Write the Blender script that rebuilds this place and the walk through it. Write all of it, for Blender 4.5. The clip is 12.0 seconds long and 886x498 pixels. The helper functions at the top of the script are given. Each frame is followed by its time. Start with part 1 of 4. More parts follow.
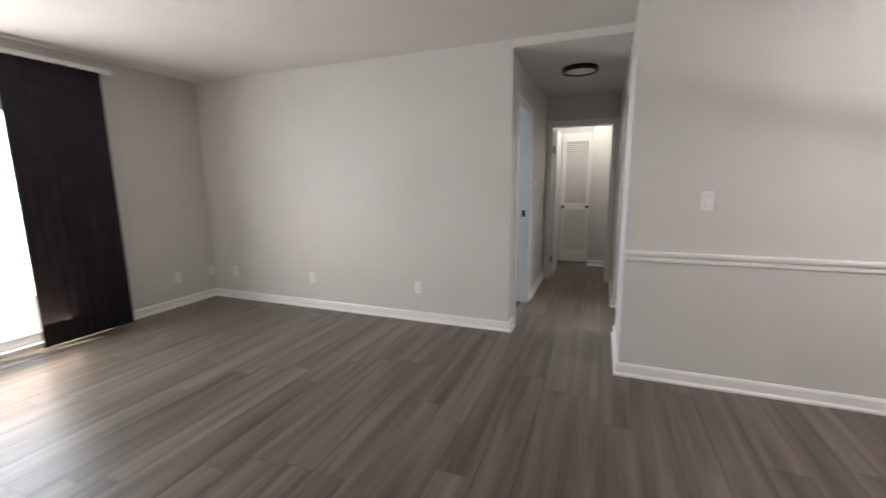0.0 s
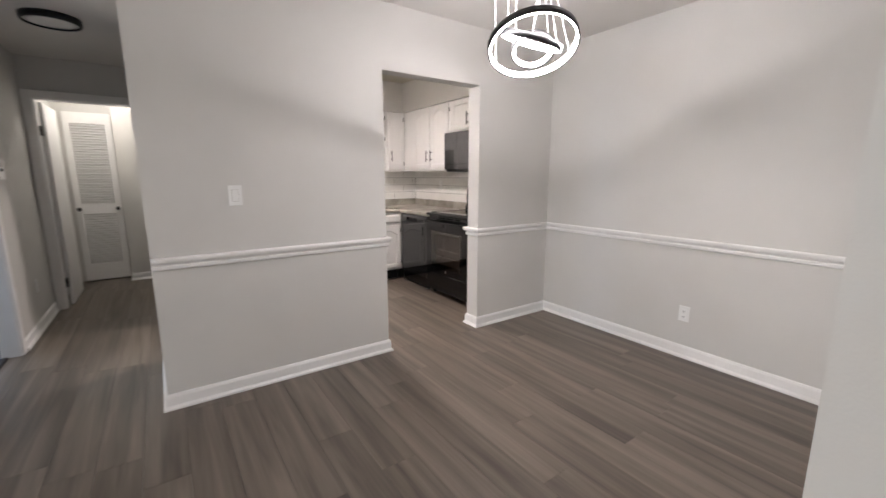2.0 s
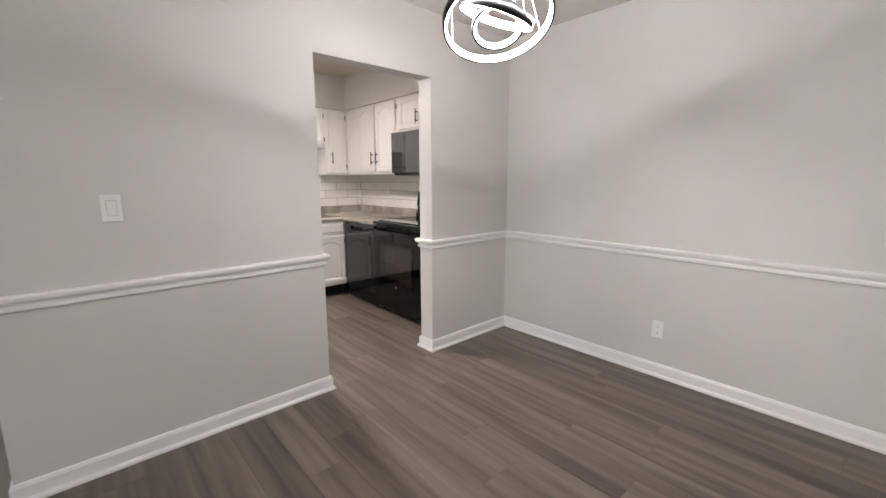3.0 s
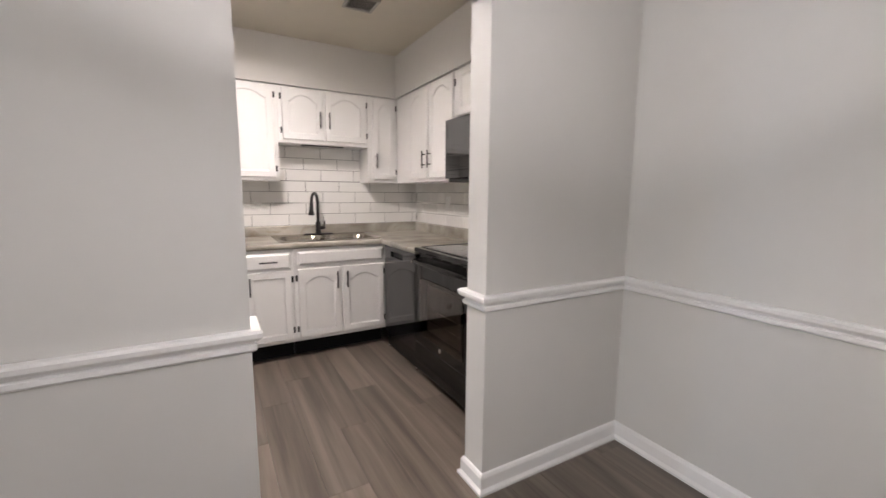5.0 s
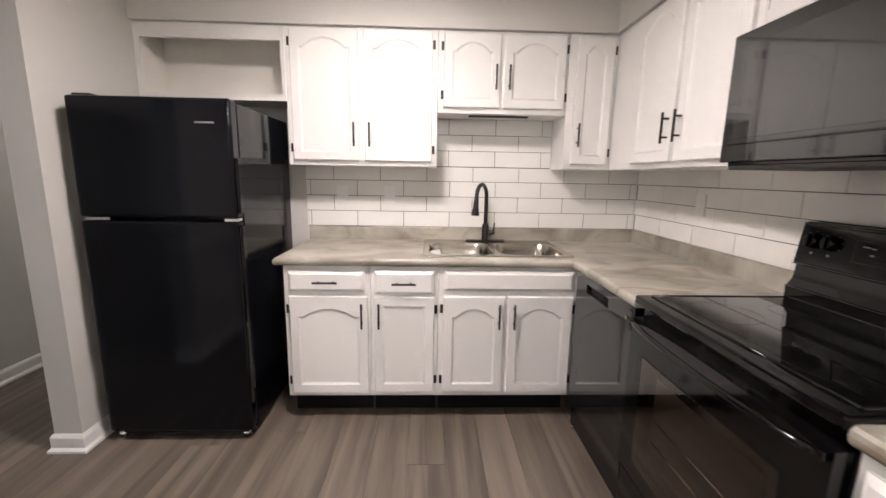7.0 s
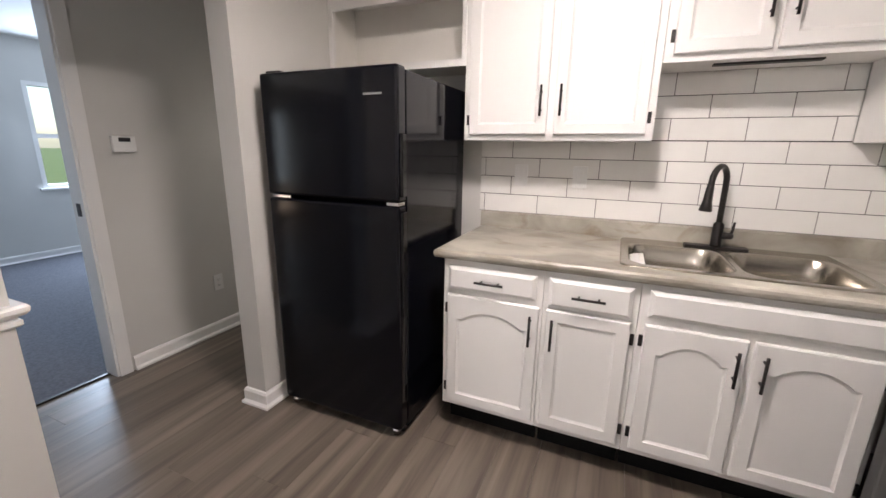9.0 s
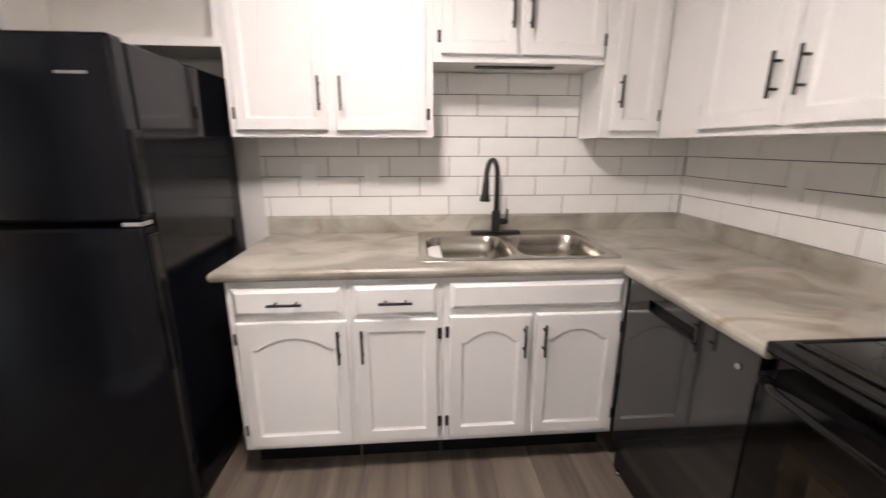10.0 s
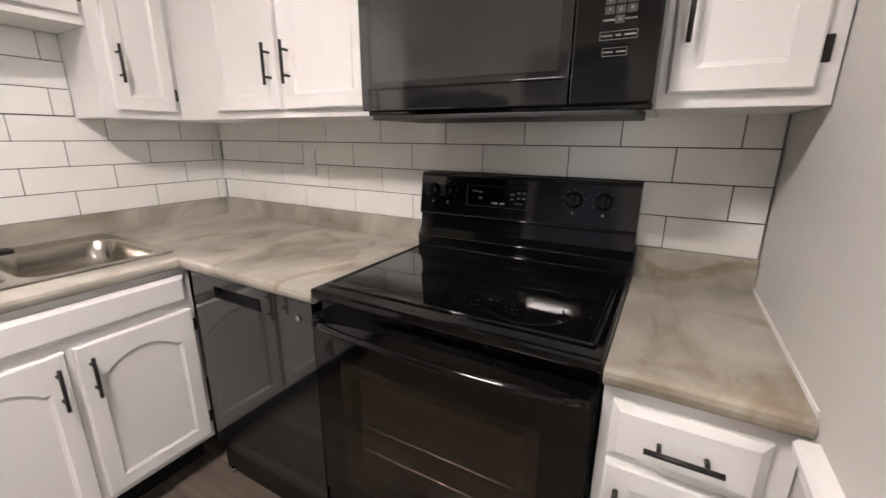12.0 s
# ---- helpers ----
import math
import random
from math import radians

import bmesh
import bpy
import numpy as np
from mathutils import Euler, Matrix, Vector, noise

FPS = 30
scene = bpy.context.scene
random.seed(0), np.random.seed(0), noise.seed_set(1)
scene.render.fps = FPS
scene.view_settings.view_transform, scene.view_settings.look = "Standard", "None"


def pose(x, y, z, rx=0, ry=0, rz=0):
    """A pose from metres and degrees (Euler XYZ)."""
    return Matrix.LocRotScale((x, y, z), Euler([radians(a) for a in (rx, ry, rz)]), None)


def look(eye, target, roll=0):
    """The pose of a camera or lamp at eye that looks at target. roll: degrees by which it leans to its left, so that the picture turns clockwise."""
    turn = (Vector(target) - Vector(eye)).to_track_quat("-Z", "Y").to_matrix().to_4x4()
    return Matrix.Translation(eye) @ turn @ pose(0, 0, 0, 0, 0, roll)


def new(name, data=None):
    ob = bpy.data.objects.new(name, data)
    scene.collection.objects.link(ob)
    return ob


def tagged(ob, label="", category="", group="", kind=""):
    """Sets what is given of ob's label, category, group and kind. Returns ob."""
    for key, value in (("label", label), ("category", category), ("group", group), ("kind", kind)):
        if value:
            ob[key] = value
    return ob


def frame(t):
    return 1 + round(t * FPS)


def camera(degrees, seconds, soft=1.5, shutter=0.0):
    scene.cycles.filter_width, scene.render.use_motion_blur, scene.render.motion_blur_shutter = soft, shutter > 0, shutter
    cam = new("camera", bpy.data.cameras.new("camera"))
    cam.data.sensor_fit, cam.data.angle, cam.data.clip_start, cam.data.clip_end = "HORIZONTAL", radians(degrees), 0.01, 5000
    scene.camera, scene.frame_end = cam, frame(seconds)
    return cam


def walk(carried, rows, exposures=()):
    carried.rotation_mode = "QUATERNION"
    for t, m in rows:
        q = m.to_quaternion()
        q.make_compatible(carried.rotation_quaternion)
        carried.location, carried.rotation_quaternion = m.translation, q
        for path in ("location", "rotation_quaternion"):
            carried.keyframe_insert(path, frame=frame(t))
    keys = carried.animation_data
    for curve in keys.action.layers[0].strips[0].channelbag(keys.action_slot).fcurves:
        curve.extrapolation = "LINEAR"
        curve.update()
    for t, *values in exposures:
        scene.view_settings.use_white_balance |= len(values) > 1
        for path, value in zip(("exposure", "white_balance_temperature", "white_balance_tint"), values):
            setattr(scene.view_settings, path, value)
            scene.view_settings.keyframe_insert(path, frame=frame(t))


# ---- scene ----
cam = camera(95.3, 12.0, soft=1.5, shutter=0.3)
PATH = [
    (0, (1.747, 2.182, 1.346), (1.027, 4.018, 1.016), -0.6),
    (0.5, (1.796, 2.25, 1.314), (1.635, 4.218, 0.996), -0.4),
    (1, (1.841, 2.291, 1.319), (2.24, 4.223, 0.989), -0.6),
    (1.5, (1.913, 2.336, 1.32), (2.747, 4.12, 0.971), -0.4),
    (2, (1.991, 2.446, 1.323), (3.114, 4.063, 0.968), -0.0),
    (2.5, (2.09, 2.612, 1.337), (3.406, 4.077, 0.983), -0.0),
    (4.5, (2.967, 3.498, 1.299), (4.224, 5.032, 1.042), 0.1),
    (5, (3.247, 3.777, 1.296), (4.221, 5.503, 1.023), 0.4),
    (5.5, (3.442, 4.072, 1.282), (4.108, 5.932, 0.972), 0.6),
    (6, (3.548, 4.393, 1.308), (3.991, 6.315, 0.975), 0.6),
    (6.5, (3.651, 4.69, 1.334), (3.879, 6.648, 0.991), 0.9),
    (7, (3.691, 4.913, 1.335), (3.762, 6.881, 0.981), 1.0),
    (7.5, (3.653, 5.122, 1.347), (3.55, 7.087, 0.986), 1.1),
    (9.3, (3.627, 5.387, 1.34), (2.826, 7.153, 0.85), 0.8),
    (9.5, (3.637, 5.412, 1.335), (3.059, 7.266, 0.856), 0.7),
    (10, (3.635, 5.514, 1.355), (3.782, 7.446, 0.859), 0.1),
    (10.5, (3.66, 5.54, 1.346), (4.47, 7.295, 0.831), -0.5),
    (11, (3.682, 5.521, 1.342), (4.971, 6.952, 0.804), -0.2),
    (11.5, (3.697, 5.504, 1.33), (5.265, 6.622, 0.79), 0.2),
    (12, (3.71, 5.481, 1.326), (5.397, 6.414, 0.793), 0.4),
]
walk(cam, [(t, look(eye, target, roll)) for t, eye, target, roll in PATH],
     [(0, 1.0), (0.5, 1.15), (1, 1.1), (2.5, 1.0), (4.5, 0.92), (5.5, 0.74), (6, 0.73), (6.5, 0.86), (7, 1.1), (7.5, 1.08), (9.5, 0.96), (10.5, 0.95), (11.5, 1.1), (12, 1.12)])

# ---------------------------------------------------------------- light
SUN_EL, SUN_AZ = 60.0, 198.0
world = bpy.data.worlds.new("sky")
scene.world = world
world.use_nodes = True
wn = world.node_tree.nodes
sky = wn.new("ShaderNodeTexSky")
sky.sky_type = 'NISHITA'
sky.sun_disc = False
sky.sun_elevation = radians(SUN_EL)
sky.sun_rotation = radians(SUN_AZ)
wn["Background"].inputs["Strength"].default_value = 0.15
world.node_tree.links.new(sky.outputs[0], wn["Background"].inputs["Color"])
sun = new("sun", bpy.data.lights.new("sun", 'SUN'))
sun.data.energy = 4.0
sun.data.angle = radians(0.5)
sun.data.color = (1.0, 0.93, 0.84)
sd = Vector((math.sin(radians(SUN_AZ)) * math.cos(radians(SUN_EL)), math.cos(radians(SUN_AZ)) * math.cos(radians(SUN_EL)), math.sin(radians(SUN_EL))))
sun.matrix_world = look(sd * 30, (0, 0, 0))


def window_light(name, eye, target, w, h, watts, colour):
    lamp = new(name, bpy.data.lights.new(name, 'AREA'))
    lamp.data.shape = 'RECTANGLE'
    lamp.data.size, lamp.data.size_y, lamp.data.energy, lamp.data.color = w, h, watts, colour
    lamp.matrix_world = look(eye, target)
    return lamp


PATIO_W, BOUNCE_W, BEDROOM_W = 42.0, 21.0, 50.0
CHANDELIER, KITCHEN = 75.0, 102.0
window_light("patio_daylight", (-2.66, 3.05, 1.3), (0.0, 3.15, 1.3), 2.2, 1.3, PATIO_W, (0.8, 0.9, 1.0))
window_light("patio_ground_bounce", (-2.66, 3.05, 0.4), (0.0, 3.05, 2.6), 2.2, 0.7, BOUNCE_W, (1.0, 0.73, 0.54))
window_light("bedroom_daylight", (-2.55, 8.33, 1.42), (0.0, 8.0, 1.2), 0.85, 1.1, BEDROOM_W, (0.62, 0.77, 1.0))


# ---------------------------------------------------------------- materials
def mat(name, base, rough=0.5, metal=0.0, vary=0.06, scale=3.0, bump=0.0, bump_scale=200.0, stretch=(1, 1, 1), spec=0.5, rough_vary=0.0, rand=0.0):
    m = bpy.data.materials.new(name)
    m.use_nodes = True
    nt = m.node_tree
    N, L = nt.nodes, nt.links
    b = N["Principled BSDF"]
    b.inputs["Roughness"].default_value = rough
    b.inputs["Metallic"].default_value = metal
    b.inputs["Specular IOR Level"].default_value = spec
    co = N.new("ShaderNodeTexCoord")
    mp = N.new("ShaderNodeMapping")
    mp.inputs["Scale"].default_value = stretch
    L.new(co.outputs["Object"], mp.inputs["Vector"])
    n1 = N.new("ShaderNodeTexNoise")
    n1.inputs["Scale"].default_value = scale
    n1.inputs["Detail"].default_value = 5
    L.new(mp.outputs[0], n1.inputs["Vector"])
    ramp = N.new("ShaderNodeValToRGB")
    lo = [max(0, c * (1 - vary)) for c in base]
    hi = [min(1, c * (1 + vary)) for c in base]
    ramp.color_ramp.elements[0].position, ramp.color_ramp.elements[1].position = 0.3, 0.7
    ramp.color_ramp.elements[0].color, ramp.color_ramp.elements[1].color = (*lo, 1), (*hi, 1)
    L.new(n1.outputs["Fac"], ramp.inputs[0])
    out = ramp.outputs[0]
    if rand:
        oi = N.new("ShaderNodeObjectInfo")
        mr = N.new("ShaderNodeMapRange")
        mr.inputs[3].default_value, mr.inputs[4].default_value = 1 - rand, 1 + rand
        L.new(oi.outputs["Random"], mr.inputs[0])
        mx = N.new("ShaderNodeMix")
        mx.data_type, mx.blend_type = 'RGBA', 'MULTIPLY'
        mx.inputs[0].default_value = 1.0
        L.new(out, mx.inputs[6])
        L.new(mr.outputs[0], mx.inputs[7])
        out = mx.outputs[2]
    L.new(out, b.inputs["Base Color"])
    if rough_vary:
        mr = N.new("ShaderNodeMapRange")
        mr.inputs[3].default_value, mr.inputs[4].default_value = max(0.02, rough - rough_vary), rough + rough_vary
        L.new(n1.outputs["Fac"], mr.inputs[0])
        L.new(mr.outputs[0], b.inputs["Roughness"])
    if bump:
        n2 = N.new("ShaderNodeTexNoise")
        n2.inputs["Scale"].default_value = bump_scale
        n2.inputs["Detail"].default_value = 3
        L.new(mp.outputs[0], n2.inputs["Vector"])
        bp = N.new("ShaderNodeBump")
        bp.inputs["Strength"].default_value = bump
        bp.inputs["Distance"].default_value = 0.002
        L.new(n2.outputs["Fac"], bp.inputs["Height"])
        L.new(bp.outputs[0], b.inputs["Normal"])
    return m


def glow(name, colour, strength):
    m = bpy.data.materials.new(name)
    m.use_nodes = True
    b = m.node_tree.nodes["Principled BSDF"]
    b.inputs["Base Color"].default_value = (0.8, 0.8, 0.8, 1)
    b.inputs["Emission Color"].default_value = (*colour, 1)
    b.inputs["Emission Strength"].default_value = strength
    return m


def glass(name, colour, rough=0.0):
    m = bpy.data.materials.new(name)
    m.use_nodes = True
    b = m.node_tree.nodes["Principled BSDF"]
    b.inputs["Base Color"].default_value = (*colour, 1)
    b.inputs["Roughness"].default_value = rough
    b.inputs["Transmission Weight"].default_value = 1.0
    b.inputs["IOR"].default_value = 1.45
    return m


def plank_material():
    m = bpy.data.materials.new("grey_oak_plank")
    m.use_nodes = True
    N, L = m.node_tree.nodes, m.node_tree.links
    b = N["Principled BSDF"]
    co, oi = N.new("ShaderNodeTexCoord"), N.new("ShaderNodeObjectInfo")
    add, mul = N.new("ShaderNodeVectorMath"), N.new("ShaderNodeVectorMath")
    mul.operation = 'SCALE'
    mul.inputs[0].default_value = (37.0, 91.0, 13.0)
    L.new(oi.outputs["Random"], mul.inputs["Scale"])
    L.new(co.outputs["Object"], add.inputs[0])
    L.new(mul.outputs[0], add.inputs[1])
    mp = N.new("ShaderNodeMapping")
    mp.inputs["Scale"].default_value = (1.0, 0.05, 1.0)
    L.new(add.outputs[0], mp.inputs["Vector"])
    broad, fine = N.new("ShaderNodeTexNoise"), N.new("ShaderNodeTexNoise")
    broad.inputs["Scale"].default_value, broad.inputs["Detail"].default_value, broad.inputs["Distortion"].default_value = 14.0, 3, 0.5
    fine.inputs["Scale"].default_value, fine.inputs["Detail"].default_value = 90.0, 4
    L.new(mp.outputs[0], broad.inputs["Vector"])
    L.new(mp.outputs[0], fine.inputs["Vector"])
    ramp = N.new("ShaderNodeValToRGB")
    e = ramp.color_ramp.elements
    e[0].position, e[0].color = 0.33, (0.076, 0.061, 0.049, 1)
    e[1].position, e[1].color = 0.72, (0.215, 0.18, 0.147, 1)
    mid = e.new(0.5)
    mid.color = (0.138, 0.112, 0.09, 1)
    mixv = N.new("ShaderNodeMix")
    mixv.inputs[0].default_value = 0.16
    L.new(broad.outputs["Fac"], mixv.inputs[2])
    L.new(fine.outputs["Fac"], mixv.inputs[3])
    L.new(mixv.outputs[0], ramp.inputs[0])
    mr = N.new("ShaderNodeMapRange")
    mr.inputs[3].default_value, mr.inputs[4].default_value = 0.9, 1.1
    L.new(oi.outputs["Random"], mr.inputs[0])
    mx = N.new("ShaderNodeMix")
    mx.data_type, mx.blend_type = 'RGBA', 'MULTIPLY'
    mx.inputs[0].default_value = 1.0
    L.new(ramp.outputs[0], mx.inputs[6])
    L.new(mr.outputs[0], mx.inputs[7])
    L.new(mx.outputs[2], b.inputs["Base Color"])
    rr = N.new("ShaderNodeMapRange")
    rr.inputs[3].default_value, rr.inputs[4].default_value = 0.3, 0.46
    L.new(fine.outputs["Fac"], rr.inputs[0])
    L.new(rr.outputs[0], b.inputs["Roughness"])
    bp = N.new("ShaderNodeBump")
    bp.inputs["Strength"].default_value, bp.inputs["Distance"].default_value = 0.25, 0.001
    L.new(fine.outputs["Fac"], bp.inputs["Height"])
    L.new(bp.outputs[0], b.inputs["Normal"])
    return m


def laminate_material():
    m = bpy.data.materials.new("marbled_laminate")
    m.use_nodes = True
    N, L = m.node_tree.nodes, m.node_tree.links
    b = N["Principled BSDF"]
    co, mp = N.new("ShaderNodeTexCoord"), N.new("ShaderNodeMapping")
    mp.inputs["Scale"].default_value = (1.0, 1.6, 1.5)
    mp.inputs["Rotation"].default_value = (0, 0, 0.5)
    L.new(co.outputs["Object"], mp.inputs["Vector"])
    a, v = N.new("ShaderNodeTexNoise"), N.new("ShaderNodeTexNoise")
    a.inputs["Scale"].default_value, a.inputs["Detail"].default_value, a.inputs["Distortion"].default_value = 2.5, 10, 1.1
    v.inputs["Scale"].default_value, v.inputs["Detail"].default_value, v.inputs["Distortion"].default_value = 3.2, 14, 1.3
    L.new(mp.outputs[0], a.inputs["Vector"])
    L.new(mp.outputs[0], v.inputs["Vector"])
    ramp = N.new("ShaderNodeValToRGB")
    e = ramp.color_ramp.elements
    e[0].position, e[0].color = 0.33, (0.225, 0.205, 0.17, 1)
    e[1].position, e[1].color = 0.68, (0.455, 0.43, 0.375, 1)
    mid = e.new(0.5)
    mid.color = (0.33, 0.309, 0.264, 1)
    L.new(a.outputs["Fac"], ramp.inputs[0])
    vein = N.new("ShaderNodeValToRGB")
    ve = vein.color_ramp.elements
    ve[0].position, ve[0].color = 0.55, (1, 1, 1, 1)
    ve[1].position, ve[1].color = 0.68, (0.66, 0.58, 0.49, 1)
    L.new(v.outputs["Fac"], vein.inputs[0])
    mx = N.new("ShaderNodeMix")
    mx.data_type, mx.blend_type = 'RGBA', 'MULTIPLY'
    mx.inputs[0].default_value = 1.0
    L.new(ramp.outputs[0], mx.inputs[6])
    L.new(vein.outputs[0], mx.inputs[7])
    L.new(mx.outputs[2], b.inputs["Base Color"])
    b.inputs["Roughness"].default_value = 0.38
    return m


WALL = mat("greige_wall_paint", (0.6, 0.588, 0.565), 0.55, vary=0.03, scale=1.5, bump=0.12, bump_scale=260)
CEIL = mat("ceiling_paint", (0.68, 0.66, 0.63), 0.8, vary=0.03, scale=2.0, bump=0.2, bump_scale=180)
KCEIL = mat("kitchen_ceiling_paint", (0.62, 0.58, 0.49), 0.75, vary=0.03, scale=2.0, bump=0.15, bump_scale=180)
TRIM = mat("white_trim_paint", (0.8, 0.79, 0.78), 0.35, vary=0.02, scale=6, bump=0.05, bump_scale=60)
CAB = mat("white_cabinet_paint", (0.745, 0.735, 0.72), 0.38, vary=0.02, scale=5, bump=0.1, bump_scale=90, stretch=(1, 1, 0.15))
CAB_IN = mat("cabinet_interior_paint", (0.74, 0.72, 0.68), 0.5, vary=0.04, scale=4)
# near-black base stands in for the shade inside recesses and slots
DARKGAP = mat("recess_shade_black", (0.008, 0.0075, 0.0075), 0.85, vary=0.2, spec=0.15)
PLANK = plank_material()
UNDER = mat("floor_joint", (0.035, 0.03, 0.027), 0.8)
LAMINATE = laminate_material()
TILE = mat("white_glazed_tile", (0.78, 0.77, 0.745), 0.16, vary=0.02, scale=8, rand=0.03, bump=0.04, bump_scale=20)
GROUT = mat("dark_grout", (0.03, 0.028, 0.027), 0.85, vary=0.2, scale=40)
BRONZE = mat("dark_bronze_metal", (0.035, 0.031, 0.03), 0.38, metal=0.7, vary=0.15, scale=30)
STEEL = mat("brushed_stainless_steel", (0.44, 0.41, 0.36), 0.24, metal=1.0, vary=0.04, scale=60, stretch=(0.1, 1, 1), rough_vary=0.06)
CHROME = mat("polished_chrome", (0.75, 0.75, 0.76), 0.12, metal=1.0, vary=0.02)
BLACK = mat("black_appliance_enamel", (0.003, 0.003, 0.0032), 0.07, vary=0.1, spec=0.42, bump=0.02, bump_scale=30)
FRIDGE = mat("black_fridge_finish", (0.0022, 0.0024, 0.0045), 0.12, vary=0.1, bump=0.015, bump_scale=300, rough_vary=0.02, spec=0.26)
BLACKGLASS = mat("black_ceramic_glass", (0.003, 0.003, 0.003), 0.035, vary=0.1, spec=0.5)
GREYGLASS = mat("smoked_door_glass", (0.012, 0.012, 0.0125), 0.06, vary=0.1, spec=0.88)
MATTEBLACK = mat("matte_black_plastic", (0.012, 0.012, 0.012), 0.5, vary=0.1)
PRINT = mat("pale_printing", (0.2, 0.2, 0.2), 0.6)
BURNER = mat("burner_print", (.05, .047, .045), .15)
PLASTIC = mat("white_plastic", (0.78, 0.78, 0.77), 0.35, vary=0.01)
SLOT = mat("dark_slot", (0.06, 0.06, 0.06), 0.7)
CURTAIN = mat("dark_curtain_fabric", (0.016, 0.012, 0.018), 0.9, vary=0.25, scale=6, bump=0.3, bump_scale=300)
CARPET = mat("grey_carpet", (0.11, 0.112, 0.13), 0.95, vary=0.22, scale=60, bump=0.8, bump_scale=350)
BLACKMETAL = mat("black_metal_ring", (0.015, 0.015, 0.016), 0.4, metal=0.5, vary=0.1)
DIFFUSER = mat("opal_diffuser", (0.72, 0.72, 0.7), 0.4, vary=0.01)
VENT = mat("grey_vent_paint", (0.4, 0.385, 0.35), 0.6, vary=0.05)
PANE = glass("window_glass", (0.97, 0.99, 0.98))
OVENGLASS = glass("oven_window_glass", (0.66, 0.58, 0.52))
CONCRETE = mat("patio_concrete", (0.55, 0.5, 0.43), 0.9, vary=0.12, scale=4, bump=0.3, bump_scale=60)
GRASS = mat("lawn", (0.07, 0.11, 0.03), 0.95, vary=0.5, scale=14, bump=0.6, bump_scale=40)
FENCE = mat("weathered_fence_wood", (0.24, 0.17, 0.11), 0.85, vary=0.3, scale=8, stretch=(6, 6, 0.4), rand=0.12)
LED = glow("led_strip_light", (1.0, 0.935, 0.955), CHANDELIER)
KLAMP = glow("kitchen_lamp_diffuser", (1.0, 0.89, 0.86), KITCHEN)
OVENLINER = mat("oven_enamel", (.06, .05, .045), .5)
# weak glow added to the lamp's sides to brighten soffit and walls
KSHADE = glow("added_baffle_glow", (1.0, 0.87, 0.8), 7.0)
MESHGLASS = mat("mesh_window_glass", (.028, .028, .027), .05, spec=.85)
CABLE = mat("clear_white_cable", (0.45, 0.45, 0.45), 0.4)


# ---------------------------------------------------------------- mesh helpers
def box(bm, x0, x1, y0, y1, z0, z1, bevel=0.0, seg=2):
    g = bmesh.ops.create_cube(bm, size=1.0, matrix=Matrix.LocRotScale(((x0 + x1) / 2, (y0 + y1) / 2, (z0 + z1) / 2), None, (x1 - x0, y1 - y0, z1 - z0)))
    if bevel:
        es = list({e for v in g["verts"] for e in v.link_edges})
        bmesh.ops.bevel(bm, geom=es, offset=bevel, segments=seg, profile=0.5, affect='EDGES')
    return bm


def boxes(*rows, bevel=0.0):
    bm = bmesh.new()
    for r in rows:
        box(bm, *r, bevel=bevel)
    return bm


def ring_frame(x0, x1, z0, z1, a0, a1, c0, c1, y0, y1):
    """A flat frame from y0 to y1 with one rectangular hole."""
    bm = bmesh.new()
    V = [[bm.verts.new((x, y, z)) for x, z in q] for y in (y0, y1) for q in (((x0, z0), (x1, z0), (x1, z1), (x0, z1)), ((a0, c0), (a1, c0), (a1, c1), (a0, c1)))]
    for k in range(4):
        j = (k + 1) % 4
        for p, q in ((0, 1), (2, 3), (0, 2), (1, 3)):
            bm.faces.new((V[p][k], V[p][j], V[q][j], V[q][k]))
    return bm


def tube(bm, pts, radii, n=12, caps=True):
    pts = [Vector(p) for p in pts]
    rings = []
    up = Vector((0.31, 0.17, 0.93))
    for i, p in enumerate(pts):
        d = (pts[min(i + 1, len(pts) - 1)] - pts[max(i - 1, 0)]).normalized()
        if i == 0:
            a = d.cross(up).normalized()
        else:
            a = (a - d * a.dot(d)).normalized()
        c = d.cross(a)
        r = radii[i] if isinstance(radii, (list, tuple)) else radii
        rings.append([bm.verts.new(p + (a * math.cos(t) + c * math.sin(t)) * r) for t in (2 * math.pi * k / n for k in range(n))])
    for r0, r1 in zip(rings, rings[1:]):
        for k in range(n):
            f = bm.faces.new((r0[k], r0[(k + 1) % n], r1[(k + 1) % n], r1[k]))
            f.smooth = True
    if caps:
        bm.faces.new(rings[0][::-1])
        bm.faces.new(rings[-1])
    return bm


def disc(bm, centre, axis, r, depth, n=28, bevel=0.0):
    """A short cylinder that starts at centre and goes depth along axis."""
    c, a = Vector(centre), Vector(axis).normalized()
    if bevel:
        return tube(bm, [c, c + a * (depth - bevel), c + a * depth], [r, r, r - bevel], n)
    return tube(bm, [c, c + a * depth], r, n)


